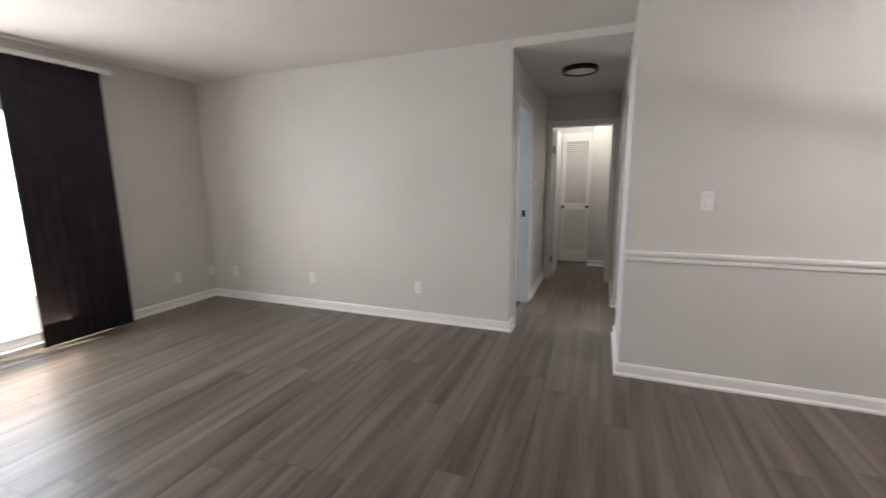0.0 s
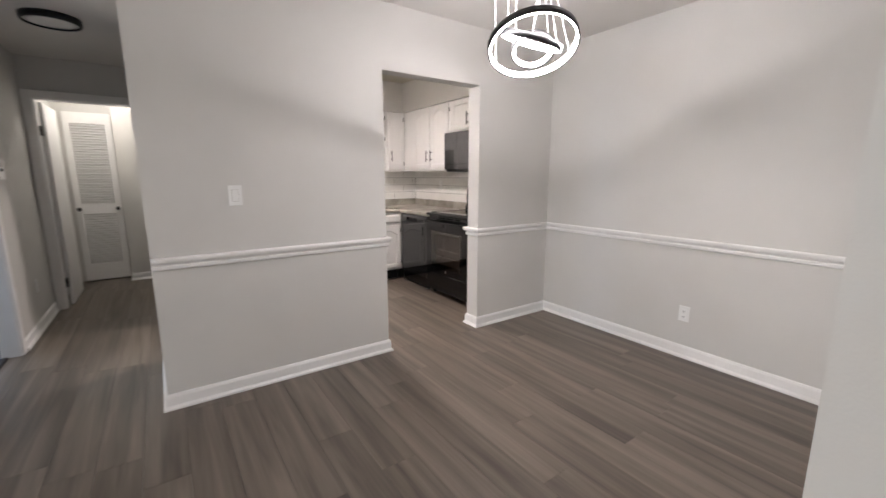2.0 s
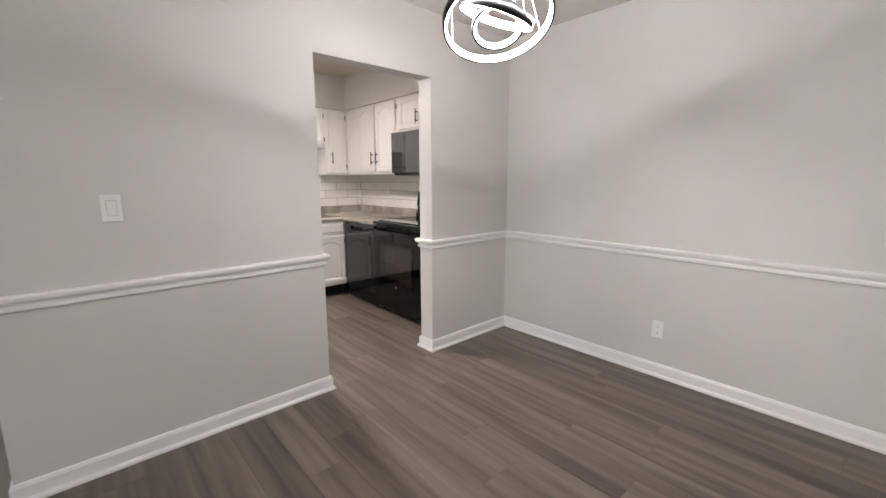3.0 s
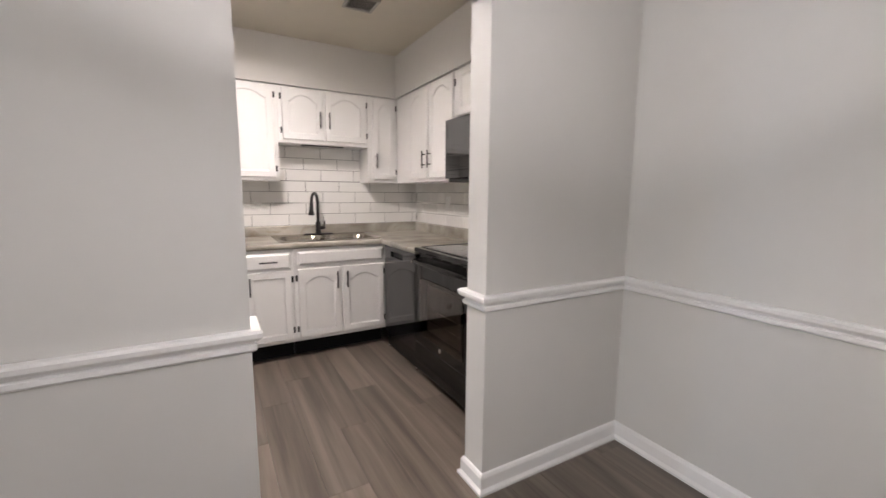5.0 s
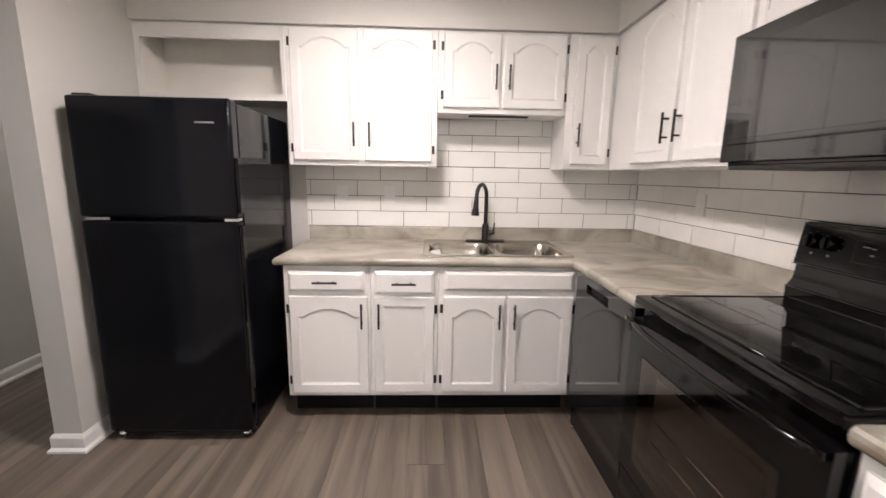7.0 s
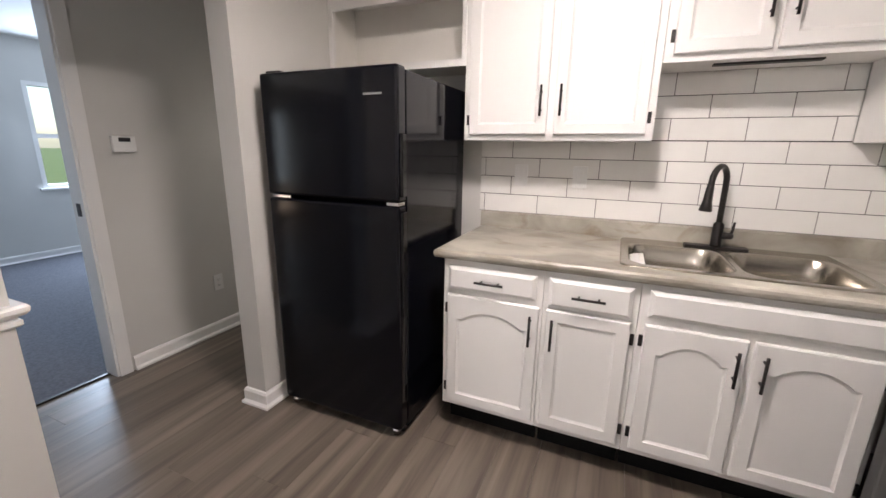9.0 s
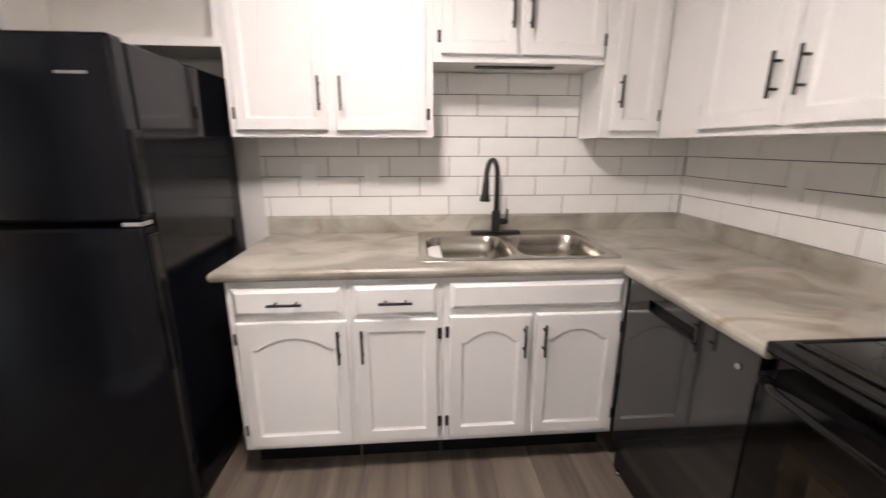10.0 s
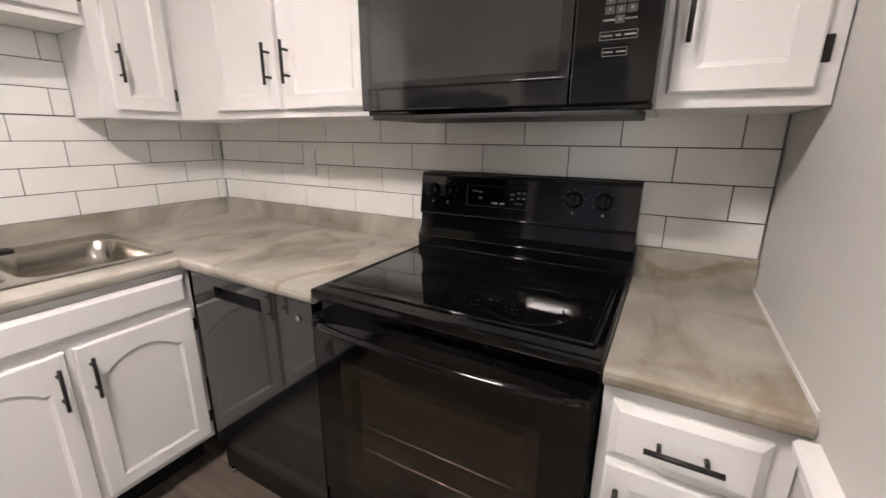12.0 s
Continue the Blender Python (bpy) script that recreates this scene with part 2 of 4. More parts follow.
def sweep(bm, path, profile, closed=False):
    """Extrude a profile of (out, z) along a plan path; out lies to the right of travel, corners mitred."""
    P = [Vector((p[0], p[1])) for p in path]
    n = len(P)
    rings = []
    for i in range(n):
        dirs = []
        if closed or i > 0:
            dirs.append((P[i] - P[i - 1]).normalized())
        if closed or i < n - 1:
            dirs.append((P[(i + 1) % n] - P[i]).normalized())
        ns = [Vector((d.y, -d.x)) for d in dirs]
        m = ns[0] if len(ns) == 1 else (ns[0] + ns[1]) / (1 + ns[0].dot(ns[1]))
        rings.append([bm.verts.new((P[i].x + m.x * o, P[i].y + m.y * o, z)) for o, z in profile])
    k = len(profile)
    for i in range(n if closed else n - 1):
        r0, r1 = rings[i], rings[(i + 1) % n]
        for j in range(k):
            bm.faces.new((r0[j], r0[(j + 1) % k], r1[(j + 1) % k], r1[j]))
    if not closed:
        bm.faces.new(rings[0])
        bm.faces.new(rings[-1][::-1])
    bmesh.ops.recalc_face_normals(bm, faces=bm.faces)
    return bm


def mesh_of(name, bm, material):
    me = bpy.data.meshes.new(name)
    bmesh.ops.recalc_face_normals(bm, faces=bm.faces)
    bm.to_mesh(me)
    bm.free()
    me.materials.append(material)
    return me


def part(name, bm, material, parent, label=""):
    ob = new(name, mesh_of(name, bm, material))
    ob.parent = parent
    if label:
        tagged(ob, label)
    return ob


def thing(name, label, category, m=None, group="", kind=""):
    ob = new(name)
    ob.empty_display_size = 0.1
    if m is not None:
        ob.matrix_world = m
    return tagged(ob, label, category, group, kind)


def solid(name, bm, material, label, category, kind="structure", group=""):
    return tagged(new(name, mesh_of(name, bm, material)), label, category, group, kind)


def writing(name, body, size, material, parent, m, label=""):
    cu = bpy.data.curves.new(name, 'FONT')
    cu.body, cu.size, cu.align_x, cu.align_y = body, size, 'CENTER', 'CENTER'
    tmp = bpy.data.objects.new(name, cu)
    scene.collection.objects.link(tmp)
    me = bpy.data.meshes.new_from_object(tmp.evaluated_get(bpy.context.evaluated_depsgraph_get()))
    bpy.data.objects.remove(tmp)
    me.materials.clear()
    me.materials.append(material)
    ob = new(name, me)
    ob.parent = parent
    ob.matrix_basis = m
    if label:
        tagged(ob, label)
    return ob


# ---------------------------------------------------------------- structure
CZ, HZ, KZ = 2.47, 2.41, 2.52
W0, W1 = -0.02, CZ + 0.02
solid("wall_west", boxes((-2.74, -2.6, -0.4, 1.9, W0, W1), (-2.74, -2.6, 1.9, 4.25, 2.06, W1), (-2.74, -2.6, 4.25, 7.88, W0, W1),
                         (-2.74, -2.6, 7.88, 8.78, W0, 0.82), (-2.74, -2.6, 7.88, 8.78, 2.02, W1), (-2.74, -2.6, 8.78, 9.6, W0, W1)), WALL,
      "greige painted wall with patio door and window openings", "wall")
solid("wall_living_far", boxes((-2.6, 1.02, 5.64, 5.75, W0, W1)), WALL, "plain greige painted living room wall", "wall")
solid("wall_hall_west", boxes((0.91, 1.02, 5.75, 5.88, W0, W1), (0.91, 1.02, 5.88, 6.58, 2.03, W1), (0.91, 1.02, 6.58, 9.2, W0, W1)), WALL,
      "greige hallway wall with a bedroom doorway", "wall")
solid("wall_hall_end", boxes((1.02, 1.095, 7.85, 7.95, W0, W1), (1.095, 1.84, 7.85, 7.95, 2.045, W1), (1.84, 1.91, 7.85, 7.95, W0, W1)), WALL,
      "greige wall with a white framed doorway", "wall")
solid("wall_divider", boxes((1.91, 3.32, 5.09, 5.205, W0, KZ + .02), (3.32, 4.19, 5.09, 5.205, 2.04, KZ + .02), (4.19, 5.06, 5.09, 5.228, W0, KZ + .02)), WALL,
      "greige wall with chair rail and an opening to the kitchen", "wall")
solid("wall_kitchen_west", boxes((1.91, 2.04, 5.205, 5.87, W0, KZ + .02), (1.91, 2.04, 5.87, 6.72, 2.04, KZ + .02), (1.91, 2.04, 6.72, 9.2, W0, KZ + .02)), WALL,
      "greige kitchen wall with an opening to the hallway", "wall")
solid("wall_dining_east", boxes((5.06, 5.24, 2.42, 5.228, W0, KZ + .02)), WALL, "greige dining wall with white chair rail", "wall")
solid("wall_kitchen_east", boxes((5.1, 5.24, 5.228, 7.77, W0, KZ + .02)), WALL, "greige kitchen wall behind the stove", "wall")
solid("wall_kitchen_north", boxes((2.04, 5.1, 7.63, 7.77, W0, KZ + .02)), WALL, "greige kitchen wall behind the sink", "wall")
solid("wall_dining_south", boxes((2.48, 5.06, 2.415, 2.53, W0, W1)), WALL, "greige wall stub closing the dining area", "wall")
solid("wall_south", boxes((-2.74, 5.3, -0.4, -0.28, W0, W1)), WALL, "plain greige painted wall", "wall")
solid("wall_entry_east", boxes((5.1, 5.24, -0.28, 2.42, W0, W1)), WALL, "plain greige painted wall", "wall")
solid("wall_far_end", boxes((-2.6, 1.91, 9.14, 9.26, W0, W1), (1.6, 1.91, 8.9, 9.14, W0, W1)), WALL, "pale greige painted wall", "wall")
solid("soffit", boxes((2.04, 5.1, 7.35, 7.63, 2.152, KZ + .01), (4.752, 5.1, 5.228, 7.35, 2.152, KZ + .01)), WALL, "greige soffit above the upper cabinets", "soffit")
solid("ceiling_living", boxes((-2.74, 5.3, -0.4, 5.09, CZ, CZ + .1), (-2.74, 1.91, 5.09, 9.3, CZ, CZ + .1)), CEIL, "flat pale painted ceiling", "ceiling")
solid("ceiling_hall", boxes((1.02, 1.91, 5.64, 9.14, HZ, CZ + .002)), CEIL, "pale painted hallway ceiling, a step lower", "ceiling")
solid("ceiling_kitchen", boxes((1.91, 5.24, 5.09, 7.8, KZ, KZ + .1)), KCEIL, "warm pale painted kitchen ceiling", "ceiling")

BASE_P = [(0, 0.0), (0.026, 0.0), (0.026, 0.012), (0.014, 0.024), (0.014, 0.074), (0.008, 0.087), (0, 0.091)]
RAIL_P = [(0, 0.815), (0.008, 0.815), (0.015, 0.822), (0.015, 0.836), (0.008, 0.84), (0.008, 0.846), (0.022, 0.852), (0.03, 0.862), (0.032, 0.876), (0.026, 0.884), (0, 0.884)]


def trim_run(name, path, profile, label, closed=False):
    return solid(name, sweep(bmesh.new(), path, profile, closed), TRIM, label, "trim")


trim_run("baseboard_living", [(-2.6, 4.3), (-2.6, 5.64), (1.02, 5.64), (1.02, 5.8)], BASE_P, "white painted baseboard with shoe moulding")
trim_run("baseboard_divider", [(1.91, 5.09), (3.32, 5.09), (3.32, 5.205), (2.04, 5.205), (2.04, 5.87), (1.91, 5.87)], BASE_P, "white painted baseboard wrapping the wall end", True)
trim_run("baseboard_dining", [(4.47, 5.228), (4.19, 5.228), (4.19, 5.09), (5.06, 5.09), (5.06, 2.53), (2.48, 2.53), (2.48, 2.415), (5.1, 2.415)], BASE_P, "white painted baseboard in the dining area")
trim_run("baseboard_hall", [(1.02, 6.66), (1.02, 7.83)], BASE_P, "white painted hallway baseboard")
trim_run("baseboard_pillar", [(1.91, 7.85), (1.91, 6.72), (2.04, 6.72), (2.04, 7.63)], BASE_P, "white painted baseboard wrapping the wall end")
trim_run("baseboard_closet", [(1.6, 9.09), (1.6, 8.9), (1.91, 8.9)], BASE_P, "white painted baseboard")
trim_run("baseboard_bedroom", [(-2.6, 5.75), (-2.6, 9.14), (0.91, 9.14)], BASE_P, "white painted bedroom baseboard")
trim_run("chair_rail_divider", [(1.91, 5.09), (3.32, 5.09), (3.32, 5.205), (2.04, 5.205), (2.04, 5.87), (1.912, 5.87)], RAIL_P, "white moulded chair rail")
trim_run("chair_rail_dining", [(4.43, 5.228), (4.19, 5.228), (4.19, 5.09), (5.06, 5.09), (5.06, 2.53), (2.48, 2.53)], RAIL_P, "white moulded chair rail")


def casing(name, x0, x1, y0, y1, top, axis, out, label):
    """Door trim round an opening in a wall; axis 'x': the opening spans x and faces y."""
    w, d = 0.065, 0.016
    bm = bmesh.new()
    if axis == 'x':
        a, b = (y0 - d, y0) if out < 0 else (y1, y1 + d)
        box(bm, x0 - w, x0 + 0.004, a, b, 0, top + w, 0.003)
        box(bm, x1 - 0.004, x1 + w, a, b, 0, top + w, 0.003)
        box(bm, x0 + 0.004, x1 - 0.004, a, b, top - 0.004, top + w, 0.003)
        box(bm, x0 - 0.002, x0 + 0.014, y0, y1, 0, top)
        box(bm, x1 - 0.014, x1 + 0.002, y0, y1, 0, top)
        box(bm, x0 + 0.014, x1 - 0.014, y0, y1, top - 0.014, top + 0.002)
    else:
        a, b = (x0 - d, x0) if out < 0 else (x1, x1 + d)
        box(bm, a, b, y0 - w, y0 + 0.004, 0, top + w, 0.003)
        box(bm, a, b, y1 - 0.004, y1 + w, 0, top + w, 0.003)
        box(bm, a, b, y0 + 0.004, y1 - 0.004, top - 0.004, top + w, 0.003)
        box(bm, x0, x1, y0 - 0.002, y0 + 0.014, 0, top)
        box(bm, x0, x1, y1 - 0.014, y1 + 0.002, 0, top)
        box(bm, x0, x1, y0 + 0.014, y1 - 0.014, top - 0.014, top + 0.002)
    return solid(name, bm, TRIM, label, "door trim")


casing("door_trim_bedroom", 0.91, 1.02, 5.88, 6.58, 2.03, 'y', 1, "white painted casing of the bedroom doorway")
casing("door_trim_hall", 1.095, 1.84, 7.85, 7.95, 2.045, 'x', -1, "white painted casing of the hallway door")

# floors
solid("floor_slab", boxes((-2.74, 5.3, -0.4, 9.3, -0.12, -0.0125)), UNDER, "dark underfloor beneath the planks", "floor")
floor = thing("floor", "grey-brown wood-look plank floor", "floor", kind="structure")
solid("carpet", boxes((-2.6, 0.93, 5.75, 9.14, -0.012, 0.006)), CARPET, "grey cut-pile bedroom carpet", "carpet")
solid("threshold", boxes((0.925, 0.95, 5.895, 6.565, -0.002, 0.01), bevel=0.003), BRONZE, "dark metal threshold strip between carpet and planks", "threshold")

# outside
solid("ground", boxes((-160, -2.74, -150, 150, -0.3, -0.14)), GRASS, "sunlit green lawn", "ground")
solid("patio", boxes((-6.2, -2.74, 0.4, 6.5, -0.14, -0.04), bevel=0.01), CONCRETE, "pale concrete patio slab", "patio")


# ---------------------------------------------------------------- openings
def patio_door():
    d = thing("door_patio", "white framed sliding glass patio door", "patio door", kind="structure")
    y0, y1, x = 1.9, 4.25, -2.68
    part("frame", boxes((x - .05, x + .07, y0, y0 + .05, 0, 2.06), (x - .05, x + .07, y1 - .05, y1, 0, 2.06), (x - .05, x + .07, y0 + .05, y1 - .05, 2.0, 2.06),
                        (x - .05, x + .07, y0 + .05, y1 - .05, -0.02, 0.03)), TRIM, d)
    for k, (a, b, xx) in enumerate(((y0 + .05, 3.1, x + .03), (3.05, y1 - .05, x - .01))):
        s = part("sash", boxes((xx - .018, xx + .018, a, a + .06, .03, 2.0), (xx - .018, xx + .018, b - .06, b, .03, 2.0), (xx - .018, xx + .018, a + .06, b - .06, .03, .11),
                               (xx - .018, xx + .018, a + .06, b - .06, 1.93, 2.0)), TRIM, d)
        p = part("pane", boxes((xx - .003, xx + .003, a + .06, b - .06, .11, 1.93)), PANE, s)
        p.visible_shadow = False


def bedroom_window():
    w = thing("window_1", "white framed double-hung bedroom window, bright with daylight", "window", kind="structure")
    y0, y1, z0, z1, x = 7.88, 8.78, .82, 2.02, -2.66
    part("window_frame", boxes((x - .05, x + .062, y0, y0 + .045, z0, z1), (x - .05, x + .062, y1 - .045, y1, z0, z1), (x - .05, x + .062, y0 + .045, y1 - .045, z1 - .045, z1),
                               (x - .05, x + .062, y0 + .045, y1 - .045, z0, z0 + .045), (x - .02, x + .02, y0 + .045, y1 - .045, 1.4, 1.45)), TRIM, w)
    part("window_sill", boxes((x + .062, x + .1, y0 - .04, y1 + .04, z0 - .02, z0 + .005), bevel=.003), TRIM, w)
    for a, b in ((z0 + .045, 1.4), (1.45, z1 - .045)):
        p = part("pane", boxes((x - .003, x + .003, y0 + .045, y1 - .045, a, b)), PANE, w)
        p.visible_shadow = False


patio_door()
bedroom_window()


def curtain():
    c = thing("curtain", "dark plum blackout curtain panel hanging to the floor", "curtain")
    bm = bmesh.new()
    n, front, back = 60, [], []
    for i in range(n + 1):
        y = 3.93 + 0.7 * i / n
        o = 0.005 * math.sin(i * 0.9) + 0.003 * math.sin(i * 2.3 + 1)
        front.append((-2.5 + o, y))
        back.append((-2.508 + o, y))
    loop = front + back[::-1]
    lo = [bm.verts.new((x, y, 0.012)) for x, y in loop]
    hi = [bm.verts.new((x, y, 2.33)) for x, y in loop]
    m = len(loop)
    for k in range(m):
        f = bm.faces.new((lo[k], lo[(k + 1) % m], hi[(k + 1) % m], hi[k]))
        f.smooth = True
    for k in range(n):
        bm.faces.new((lo[k], lo[m - 1 - k], lo[m - 2 - k], lo[k + 1]))
        bm.faces.new((hi[k], hi[k + 1], hi[m - 2 - k], hi[m - 1 - k]))
    part("fabric", bm, CURTAIN, c)
    part("track", boxes((-2.54, -2.47, 1.7, 4.72, 2.332, 2.352), (-2.53, -2.48, 1.7, 4.72, 2.352, 2.372), (-2.6, -2.53, 1.75, 1.78, 2.34, 2.36), (-2.6, -2.53, 4.6, 4.63, 2.34, 2.36), bevel=.003), TRIM, c, "white ceiling-height curtain track")


curtain()


def louvre_door():
    d = thing("louvre_door", "white louvred closet door with dark knobs, closed", "door")
    x0, x1, y, z0, z1 = 1.12, 1.57, 9.1, 0.02, 2.08
    part("frame", boxes((x0, x0 + .06, y, y + .035, z0, z1), (x1 - .06, x1, y, y + .035, z0, z1), (x0 + .06, x1 - .06, y, y + .035, z1 - .13, z1),
                        (x0 + .06, x1 - .06, y, y + .035, .86, .98), (x0 + .06, x1 - .06, y, y + .035, z0, .22)), TRIM, d)
    bm = bmesh.new()
    box(bm, -(x1 - x0) / 2 + .061, (x1 - x0) / 2 - .061, -.017, .017, -.003, .003)
    me = mesh_of("slat", bm, TRIM)
    for a, b in ((.22, .86), (.98, z1 - .13)):
        k = int((b - a) / .03)
        for i in range(k):
            s = new("slat", me)
            s.parent = d
            s.matrix_basis = pose((x0 + x1) / 2, y + .018, a + (i + .5) * (b - a) / k, 38)
    for x in (x0 + .04, x1 - .04):
        kb = bmesh.new()
        tube(kb, [(x, y, .92), (x, y - .02, .92), (x, y - .028, .92), (x, y - .05, .92), (x, y - .056, .92)], [.01, .008, .021, .024, .014], 16)
        part("knob", kb, BRONZE, d, "dark round knob")


louvre_door()


def hall_door():
    d = thing("door_1", "white hallway door standing open against the side", "door", kind="structure")
    part("leaf", boxes((1.112, 1.146, 7.97, 8.6, .012, 2.02), bevel=.003), TRIM, d)
    for z in (.25, 1.75):
        h = bmesh.new()
        box(h, 1.107, 1.121, 7.905, 7.972, z - .045, z + .045)
        tube(h, [(1.119, 7.955, z - .045), (1.119, 7.955, z + .045)], .008, 10)
        part("hinge", h, BRONZE, d, "dark metal hinge")


hall_door()


def strike_plate():
    solid("strike_plate", boxes((0.95, 0.985, 6.563, 6.567, .96, 1.03)), BRONZE, "dark metal strike plate on the door jamb", "strike plate", "")


strike_plate()


# ---------------------------------------------------------------- wall fittings
def wall_plate(name, m, label, cat, rocker=False, slot=SLOT):
    """Local front faces -y, back on y=0."""
    t = thing(name, label, cat, m)
    w, h = (.058, .092) if not rocker else (.058, .094)
    part("plate", boxes((-w * .62, w * .62, -.006, 0.001, -h * .62, h * .62), bevel=.002), PLASTIC, t)
    if rocker:
        bm = boxes((-.017, .017, -.009, -.006, -.033, .033), bevel=.0015)
        part("rocker", bm, PLASTIC, t)
        part("gap", boxes((-.0185, .0185, -.0066, -.0058, -.0345, .0345)), VENT, t)
    else:
        for z in (-.021, .021):
            s = part("socket", boxes((-.016, .016, -.008, -.006, z - .0135, z + .0135), bevel=.0015), PLASTIC, t)
            part("slot", boxes((-.007, -.005, -.0085, -.0078, z - .004, z + .006), (.005, .007, -.0085, -.0078, z - .004, z + .006), (-.002, .002, -.0085, -.0078, z - .009, z - .005)), slot, s)
    return t


wall_plate("light_switch", pose(2.35, 5.09, 1.212), "white rocker light switch on the greige wall", "light switch", True)
OUT = "white duplex outlet plate above the baseboard"
wall_plate("outlet", pose(5.06, 3.763, .33, 0, 0, -90), OUT, "outlet")
for ox in (.13, -1.13, -2.25):
    wall_plate("outlet", pose(ox, 5.64, .33), OUT, "outlet")
for oy in (5.18, 5.6):
    wall_plate("outlet", pose(-2.6, oy, .32, 0, 0, 90), OUT, "outlet")
wall_plate("outlet", pose(1.02, 7.28, .38, 0, 0, 90), OUT, "outlet")


def thermostat():
    t = thing("thermostat", "white wall thermostat with a small dark display", "thermostat", pose(1.02, 6.8, 1.345, 0, 0, 90))
    part("case", boxes((-.06, .06, -.028, 0.001, -.045, .045), bevel=.006), PLASTIC, t)
    part("display", boxes((-.03, .03, -.0295, -.0275, .012, .034)), MATTEBLACK, t)


thermostat()


def ceiling_vent():
    v = thing("ceiling_vent", "grey square ceiling vent grille", "vent", pose(4.16, 6.5, KZ, 0, 0, 0))
    part("frame", boxes((-.1, -.08, -.1, .1, -.012, 0.001), (.08, .1, -.1, .1, -.012, 0.001), (-.08, .08, -.1, -.08, -.012, 0.001), (-.08, .08, .08, .1, -.012, 0.001), bevel=.002), VENT, v)
    part("backing", boxes((-.08, .08, -.08, .08, -.003, 0.0005)), SLOT, v)
    me = mesh_of("slat", boxes((-.08, .08, -.006, .006, -.0012, .0012)), VENT)
    for i in range(9):
        s = new("slat", me)
        s.parent = v
        s.matrix_basis = pose(0, -.068 + i * .017, -.007, 30)


ceiling_vent()


def hall_lamp():
    t = thing("flush_ceiling_light", "round flush ceiling light with black rim, switched off", "ceiling light", pose(1.49, 6.5, HZ))
    bm = bmesh.new()
    n = 48
    prof = [(.14, 0), (.165, 0), (.167, -.03), (.162, -.042), (.15, -.044), (.148, -.03)]
    rings = [[bm.verts.new((r * math.cos(2 * math.pi * k / n), r * math.sin(2 * math.pi * k / n), z)) for k in range(n)] for r, z in prof]
    for r0, r1 in zip(rings, rings[1:] + rings[:1]):
        for k in range(n):
            bm.faces.new((r0[k], r0[(k + 1) % n], r1[(k + 1) % n], r1[k])).smooth = True
    part("rim", bm, BLACKMETAL, t, "black metal rim")
    bm = bmesh.new()
    tube(bm, [(0, 0, -.005), (0, 0, -.032), (0, 0, -.038), (0, 0, -.042)], [.146, .147, .11, .03], 48)
    part("diffuser", bm, DIFFUSER, t, "white opal diffuser")


hall_lamp()


# unseen lamp, added above the door head to brighten the hall end
def closet_fill_lamp():
    t = thing("added_ceiling_light", "small ceiling light added out of view beyond the hallway door", "ceiling light", pose(1.5, 8.45, HZ))
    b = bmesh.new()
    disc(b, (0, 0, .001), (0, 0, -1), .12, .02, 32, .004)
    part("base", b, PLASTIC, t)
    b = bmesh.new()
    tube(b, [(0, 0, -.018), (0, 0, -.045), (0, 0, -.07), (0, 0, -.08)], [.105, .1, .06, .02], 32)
    part("diffuser", b, glow("closet_fill_diffuser", (1.0, 0.93, 0.86), 36.0), t, "glowing warm white diffuser")


closet_fill_lamp()


def kitchen_lamp():
    t = thing("kitchen_ceiling_light", "rectangular white kitchen ceiling light, lit", "ceiling light", pose(3.43, 6.25, KZ))
    part("tray", boxes((-.13, .13, -.18, .18, -.018, 0.001), bevel=.004), PLASTIC, t)
    # added baffle: holds light off the upper cabinets, its glow fills the walls
    part("shade", boxes((-.145, -.13, -.195, .195, -.085, 0.001), (.13, .145, -.195, .195, -.085, 0.001), (-.13, .13, -.195, -.18, -.085, 0.001), (-.13, .13, .18, .195, -.085, 0.001)), KSHADE, t, "added side baffle with a weak glow")
    part("diffuser", boxes((-.118, .118, -.168, .168, -.045, -.017), bevel=.004), KLAMP, t, "glowing warm white diffuser")


kitchen_lamp()


